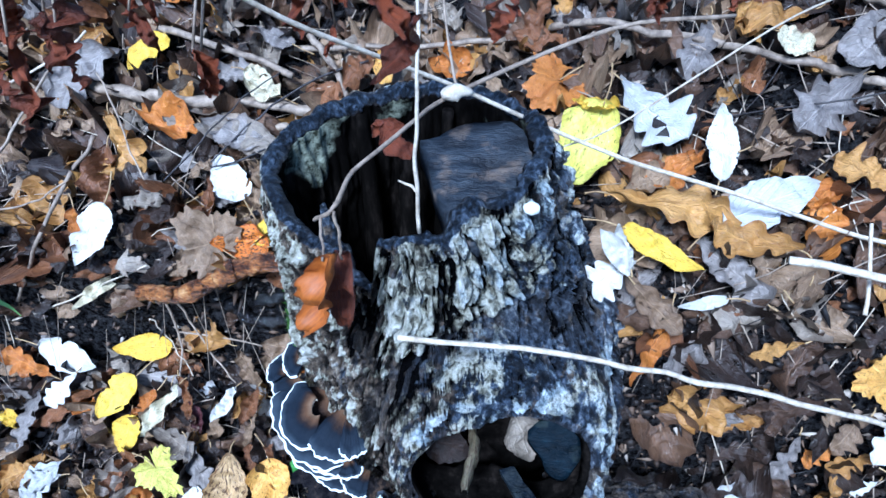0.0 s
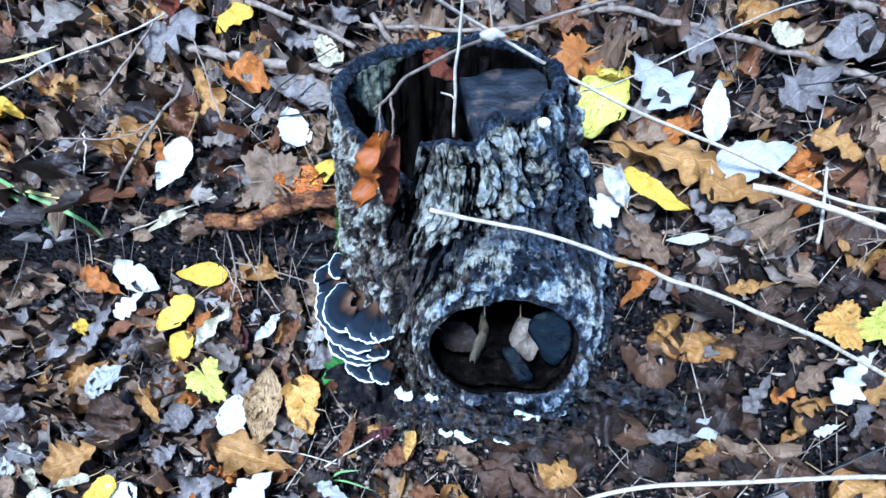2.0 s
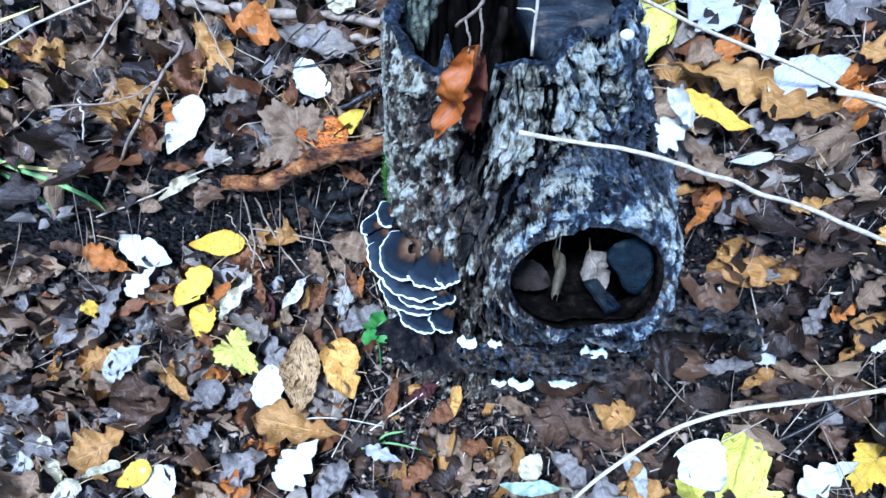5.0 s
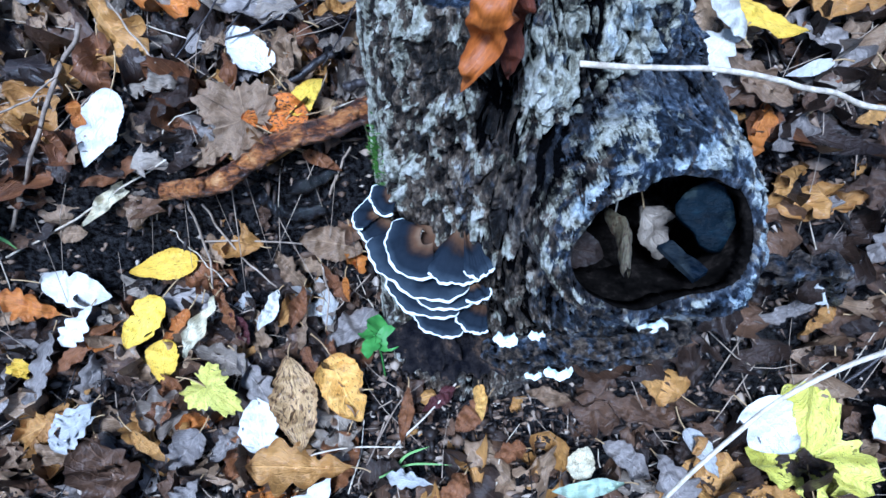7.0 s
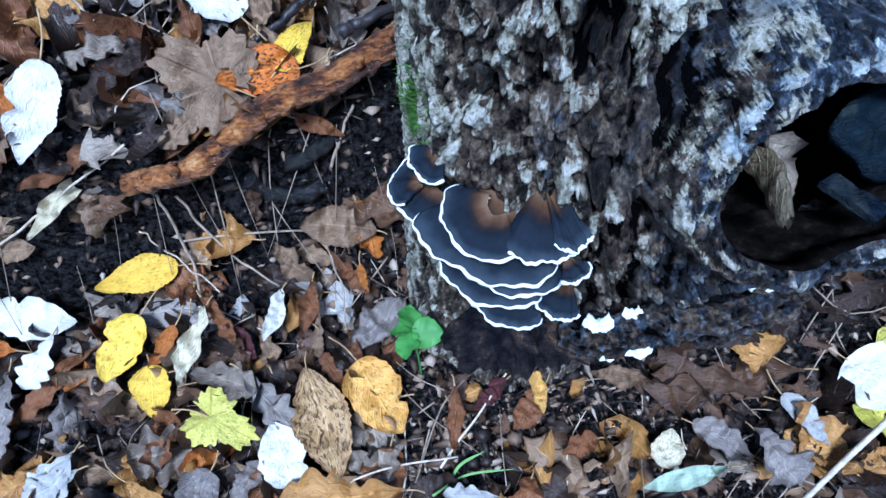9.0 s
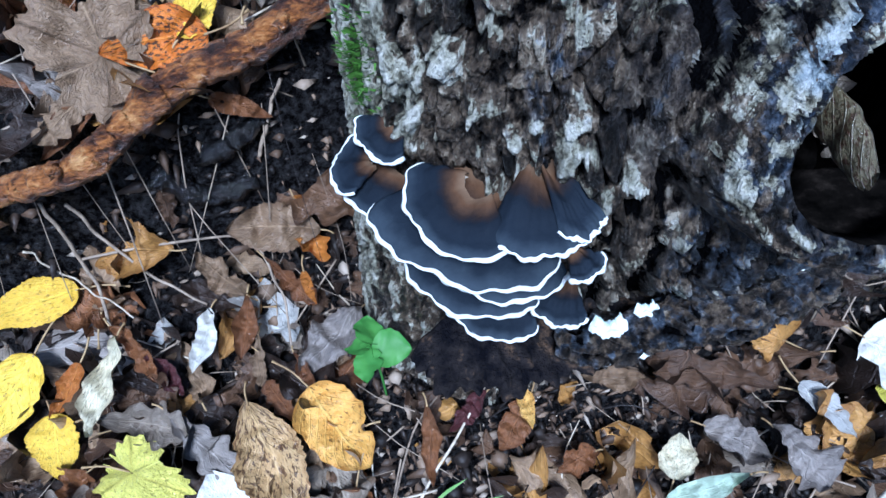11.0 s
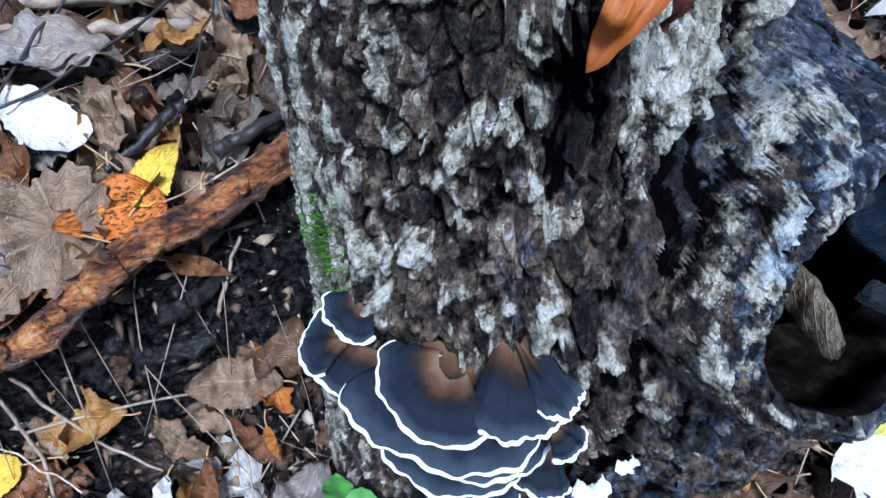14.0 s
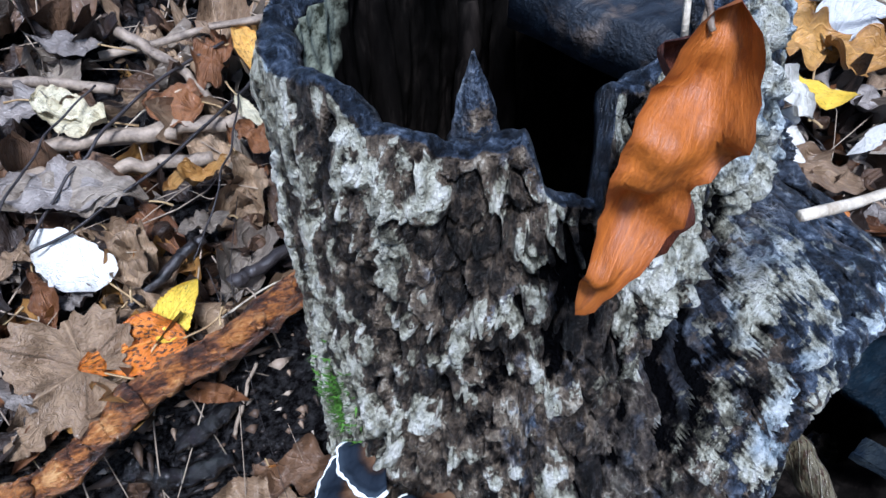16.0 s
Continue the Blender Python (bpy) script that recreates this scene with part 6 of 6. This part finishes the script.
leaf_at("aspen", "darkbrown", (-0.004, 0.307, 0.234), (0.032, 0.299, 0.228), 0.7, (0, -0.5, 0.8), "brown rounded leaf lying in the knothole", seed=1)
def rolled_leaf(base, tip, radius, label, seed):
    """A dead leaf rolled into a loose, flattened scroll, open below."""
    pts = curve([base, (Vector(base) + Vector(tip)) / 2 + Vector((0.003, 0.0, 0.004)), tip], 30, 0.0012, seed)
    d = (Vector(tip) - Vector(base)).normalized()
    a = d.cross(Vector((0, 0, 1))).normalized()
    b = a.cross(d)
    V, U, m = [], [], 18
    for i, p in enumerate(pts):
        q = i / 29
        r = radius * (math.sin(math.pi * (0.06 + 0.86 * q)) ** 0.6) * (0.85 + 0.25 * q)
        for j in range(m):
            t = radians(-40 + 265 * j / (m - 1))
            k = r * (1 + 0.13 * float(fbm(q * 5, j * 0.35, 0.3, 3, seed)) + 0.0012 * j)
            V.append(p + a * math.cos(t) * k * 0.34 + b * math.sin(t) * k - Vector((pts[15].x, pts[15].y, pts[15].z)))
            U.append((q, j / (m - 1)))
    root = tagged(new("rolled_leaf"), label, "leaf")
    root.location = pts[15]
    part("blade", mesh_of("blade", V, grid_faces(30, m).tolist(), LEAF_MAT["mottled"], U), root)
    tv, tf = tube(curve([V[9], Vector(V[9]) + Vector((0.001, 0.004, 0.006)), Vector(V[9]) + Vector((0.0, 0.008, 0.016))], 7), [0.0006] * 7, 5)
    part("stalk", mesh_of("stalk", tv, tf, STALK), root, "thin stalk")


rolled_leaf((0.031, 0.311, 0.258), (0.027, 0.257, 0.262), 0.0112, "rolled mottled tan leaf standing in the knothole", 2)
leaf_at("birch", "grey", (0.062, 0.322, 0.246), (0.074, 0.302, 0.212), 0.95, (0.3, -0.7, 0.6), "grey-brown leaf leaning in the knothole", seed=3)
wood_chunk("wood_chip", ((0.049, 0.272), (0.058, 0.275), (0.074, 0.253), (0.064, 0.248)), 0.266, 0.004, CHIP, "bluish-black wood chip in the knothole", None, 7, (0.0, 0.2))
wood_chunk("wood_chip", ((0.066, 0.296), (0.080, 0.304), (0.098, 0.302), (0.101, 0.284), (0.091, 0.273), (0.079, 0.279)), 0.272, 0.004, WEDGE, "split bluish-black wood wedge in the knothole", None, 8, (0.2, 0.9))


stick("dry_stalk", "thin pale stalk hanging in the knothole", [(0.028, 0.304, 0.301), (0.031, 0.302, 0.285), (0.033, 0.302, 0.262)], 0.0007, 0.0005, STRAW, 12, 0.0006, 71, 6, 0.1, "stalk")


def pebble(name, label, c, r, material, squash=0.8):
    bm = bmesh.new()
    bmesh.ops.create_icosphere(bm, subdivisions=3, radius=1)
    for v in bm.verts:
        k = 1 + 0.12 * float(vnoise(v.co.x * 2, v.co.y * 2, v.co.z * 2, 9))
        v.co = Vector((v.co.x * r * k, v.co.y * r * k * 0.85, v.co.z * r * squash * k))
    me = bpy.data.meshes.new(name)
    bm.to_mesh(me)
    bm.free()
    me.shade_smooth()
    me.materials.append(material)
    ob = new(name, me)
    ob.location = c
    return tagged(ob, label, "fungus")


pebble("fungus_button", "tiny white fungus button on the rim", (0.057, 0.360, 0.419), 0.0046, MARGIN)
pebble("fungus_button", "tiny white fungus button on the knothole lip", (0.047, 0.2455, 0.2475), 0.0020, MARGIN)


def build_moss():
    rng = random.Random(8)
    V, Fc, n = [], [], 0
    for _ in range(420):
        t = rng.gauss(0, 1)
        z = 0.250 + rng.gauss(0, 0.011)
        th = math.radians(-73 + rng.gauss(0, 3.5))
        x, y, *_r = stump_outer(np.array([th]), np.array([z]))
        p = Vector((float(x[0]) + 0.004 * math.sin(th), float(y[0]) - 0.004 * math.cos(th), z))
        out = Vector((math.sin(th), -math.cos(th), 0.5)).normalized()
        d = (out + Vector((rng.uniform(-1, 1), rng.uniform(-1, 1), rng.uniform(-1, 1))) * 0.6).normalized() * rng.uniform(0.002, 0.005)
        s = d.cross(Vector((rng.uniform(-1, 1), 1, 0.3))).normalized() * 0.0006
        V += [p - s, p + s, p + d]
        Fc.append((n, n + 1, n + 2))
        n += 3
    me = mesh_of("moss", V, Fc, plant_material("moss_green", (0.03, 0.09, 0.008), (0.13, 0.28, 0.04)))
    tagged(new("moss_tuft", me), "small bright green moss tuft on the bark", "moss", kind="stuff")


build_moss()

# ---------------------------------------------------------------- twigs that hang over the stump
hang = tagged(new("bramble_twig"), "thin bare twig with withered leaves caught over the stump rim", "twig")
hang.location = (0.012, 0.43, 0.44)
_h = Vector(hang.location)


def hang_stem(points, r0, r1, mat, label, seed, n=26):
    v, f = tube([p - _h for p in curve(points, n, 0.0007, seed)], [r0 + (r1 - r0) * i / (n - 1) for i in range(n)], 7, seed, 0.2)
    return part("stem", mesh_of("stem", v, f, mat), hang, label)


hang_stem([(0.20, 0.53, 0.44), (0.11, 0.49, 0.452), (0.012, 0.437, 0.437), (-0.012, 0.396, 0.446), (-0.037, 0.354, 0.450), (-0.041, 0.330, 0.456), (-0.043, 0.317, 0.456), (-0.050, 0.322, 0.447), (-0.056, 0.328, 0.438)], 0.0015, 0.0010, TWIG, "pale brown bent stem", 31, 40)
hang_stem([(-0.042, 0.317, 0.457), (-0.0405, 0.313, 0.443), (-0.041, 0.312, 0.427)], 0.0009, 0.0007, TWIG, "thin side stem", 32)
hang_stem([(-0.051, 0.322, 0.446), (-0.048, 0.308, 0.443), (-0.048, 0.303, 0.436)], 0.0008, 0.0007, TWIG, "thin side stem", 36)
hang_stem([(-0.004, 0.376, 0.560), (-0.004, 0.361, 0.508), (-0.006, 0.355, 0.460), (-0.005, 0.350, 0.406)], 0.0008, 0.0012, STRAW, "pale straight stem", 33)
hang_stem([(-0.005, 0.353, 0.436), (-0.011, 0.360, 0.434), (-0.017, 0.366, 0.431)], 0.0009, 0.0006, STRAW, "short side shoot", 34, 10)
hang_stem([(0.0, 0.50, 0.48), (0.006, 0.465, 0.455), (0.012, 0.437, 0.438)], 0.0008, 0.001, TWIG, "thin side stem", 35, 12)
bm_knot, f_knot = tube([p - _h for p in curve([(0.004, 0.428, 0.440), (0.012, 0.431, 0.443), (0.021, 0.434, 0.440)], 9, 0.001, 3)], [0.002, 0.0035, 0.0045, 0.005, 0.0048, 0.004, 0.0035, 0.0028, 0.0015], 9, 3, 0.4)
part("knot", mesh_of("knot", bm_knot, f_knot, STRAW), hang, "pale woody knot")
leaf_at("birch", "hanging", (-0.047, 0.298, 0.442), (-0.067, 0.304, 0.368), 0.36, (-0.55, -0.7, 0.3), "withered orange-brown hanging leaf", hang, 1.5, 3, "withered_leaf")
leaf_at("birch", "red", (-0.041, 0.312, 0.430), (-0.043, 0.308, 0.370), 0.36, (0.1, -0.9, 0.2), "withered red-brown hanging leaf", hang, 1.8, 4, "withered_leaf")
leaf_at("ragged", "red", (-0.030, 0.408, 0.439), (-0.012, 0.388, 0.425), 0.6, (0.0, -0.6, 0.8), "withered red-brown leaf on the stem", hang, 2.2, 5, "withered_leaf")
leaf_at("ragged", "red", (-0.034, 0.405, 0.440), (-0.026, 0.412, 0.424), 0.8, (0.0, -0.8, 0.5), "withered red-brown leaf on the stem", hang, 2.2, 6, "withered_leaf")

# the shoot with dead leaves above the stump
shoot = tagged(new("overhanging_shoot"), "thin shoot with hanging withered red-brown leaves above the stump", "shoot")
_s = Vector((-0.95, 0.55, float(bank(-0.95, 0.55))))
shoot.location = _s
_pts = curve([(-0.95, 0.55, _s.z - 0.01), (-0.80, 0.50, 0.42), (-0.55, 0.47, 0.58), (-0.30, 0.465, 0.62), (-0.05, 0.445, 0.63), (0.12, 0.46, 0.62), (0.25, 0.48, 0.60)], 50, 0.004, 9)
_v, _f = tube([p - _s for p in _pts], [0.0026 - 0.00003 * i for i in range(50)], 8, 4, 0.2)
part("stem", mesh_of("stem", _v, _f, TWIG), shoot, "thin brown stem")


def dangle(tip, size, seed, count=3):
    """A few shrivelled leaves that hang together, with the lowest tip at a place."""
    rng = random.Random(seed)
    tip = Vector(tip)
    for k in range(count):
        end = tip + Vector((rng.uniform(-0.4, 0.4), rng.uniform(-0.2, 0.3), rng.uniform(0.1, 0.6))) * size * (k > 0)
        base = end + Vector((rng.uniform(-0.5, 0.5), rng.uniform(0.1, 0.5), rng.uniform(0.6, 1.0))) * size * rng.uniform(0.7, 1.1)
        near = min(_pts, key=lambda q: (q - base).length)
        v, f = tube([p - _s for p in curve([near, (near + base) / 2 + Vector((0.004, 0, 0.002)), base], 8)], [0.0007] * 8, 6)
        part("leaf_stalk", mesh_of("leaf_stalk", v, f, TWIG), shoot)
        leaf_at("ragged", "red", base, end, rng.uniform(0.26, 0.48), (rng.uniform(-0.8, 0.8), -0.8, 0.4), "withered red-brown leaf", shoot, 3.8, seed * 5 + k, "withered_leaf")


for _k, (_tip, _size, _n) in enumerate((((-0.104, 0.355, 0.488), 0.030, 2), ((-0.135, 0.385, 0.495), 0.034, 3), ((-0.080, 0.49, 0.425), 0.036, 2), ((-0.008, 0.285, 0.555), 0.030, 2),
                                        ((-0.035, 0.36, 0.535), 0.026, 2), ((0.034, 0.385, 0.507), 0.030, 2), ((-0.196, 0.357, 0.468), 0.034, 2), ((-0.173, 0.373, 0.481), 0.034, 2),
                                        ((-0.186, 0.378, 0.486), 0.036, 2), ((-0.213, 0.387, 0.492), 0.032, 2), ((0.125, 0.45, 0.48), 0.026, 2), ((0.165, 0.46, 0.485), 0.026, 1))):
    dangle(_tip, _size, 11 + _k, _n)
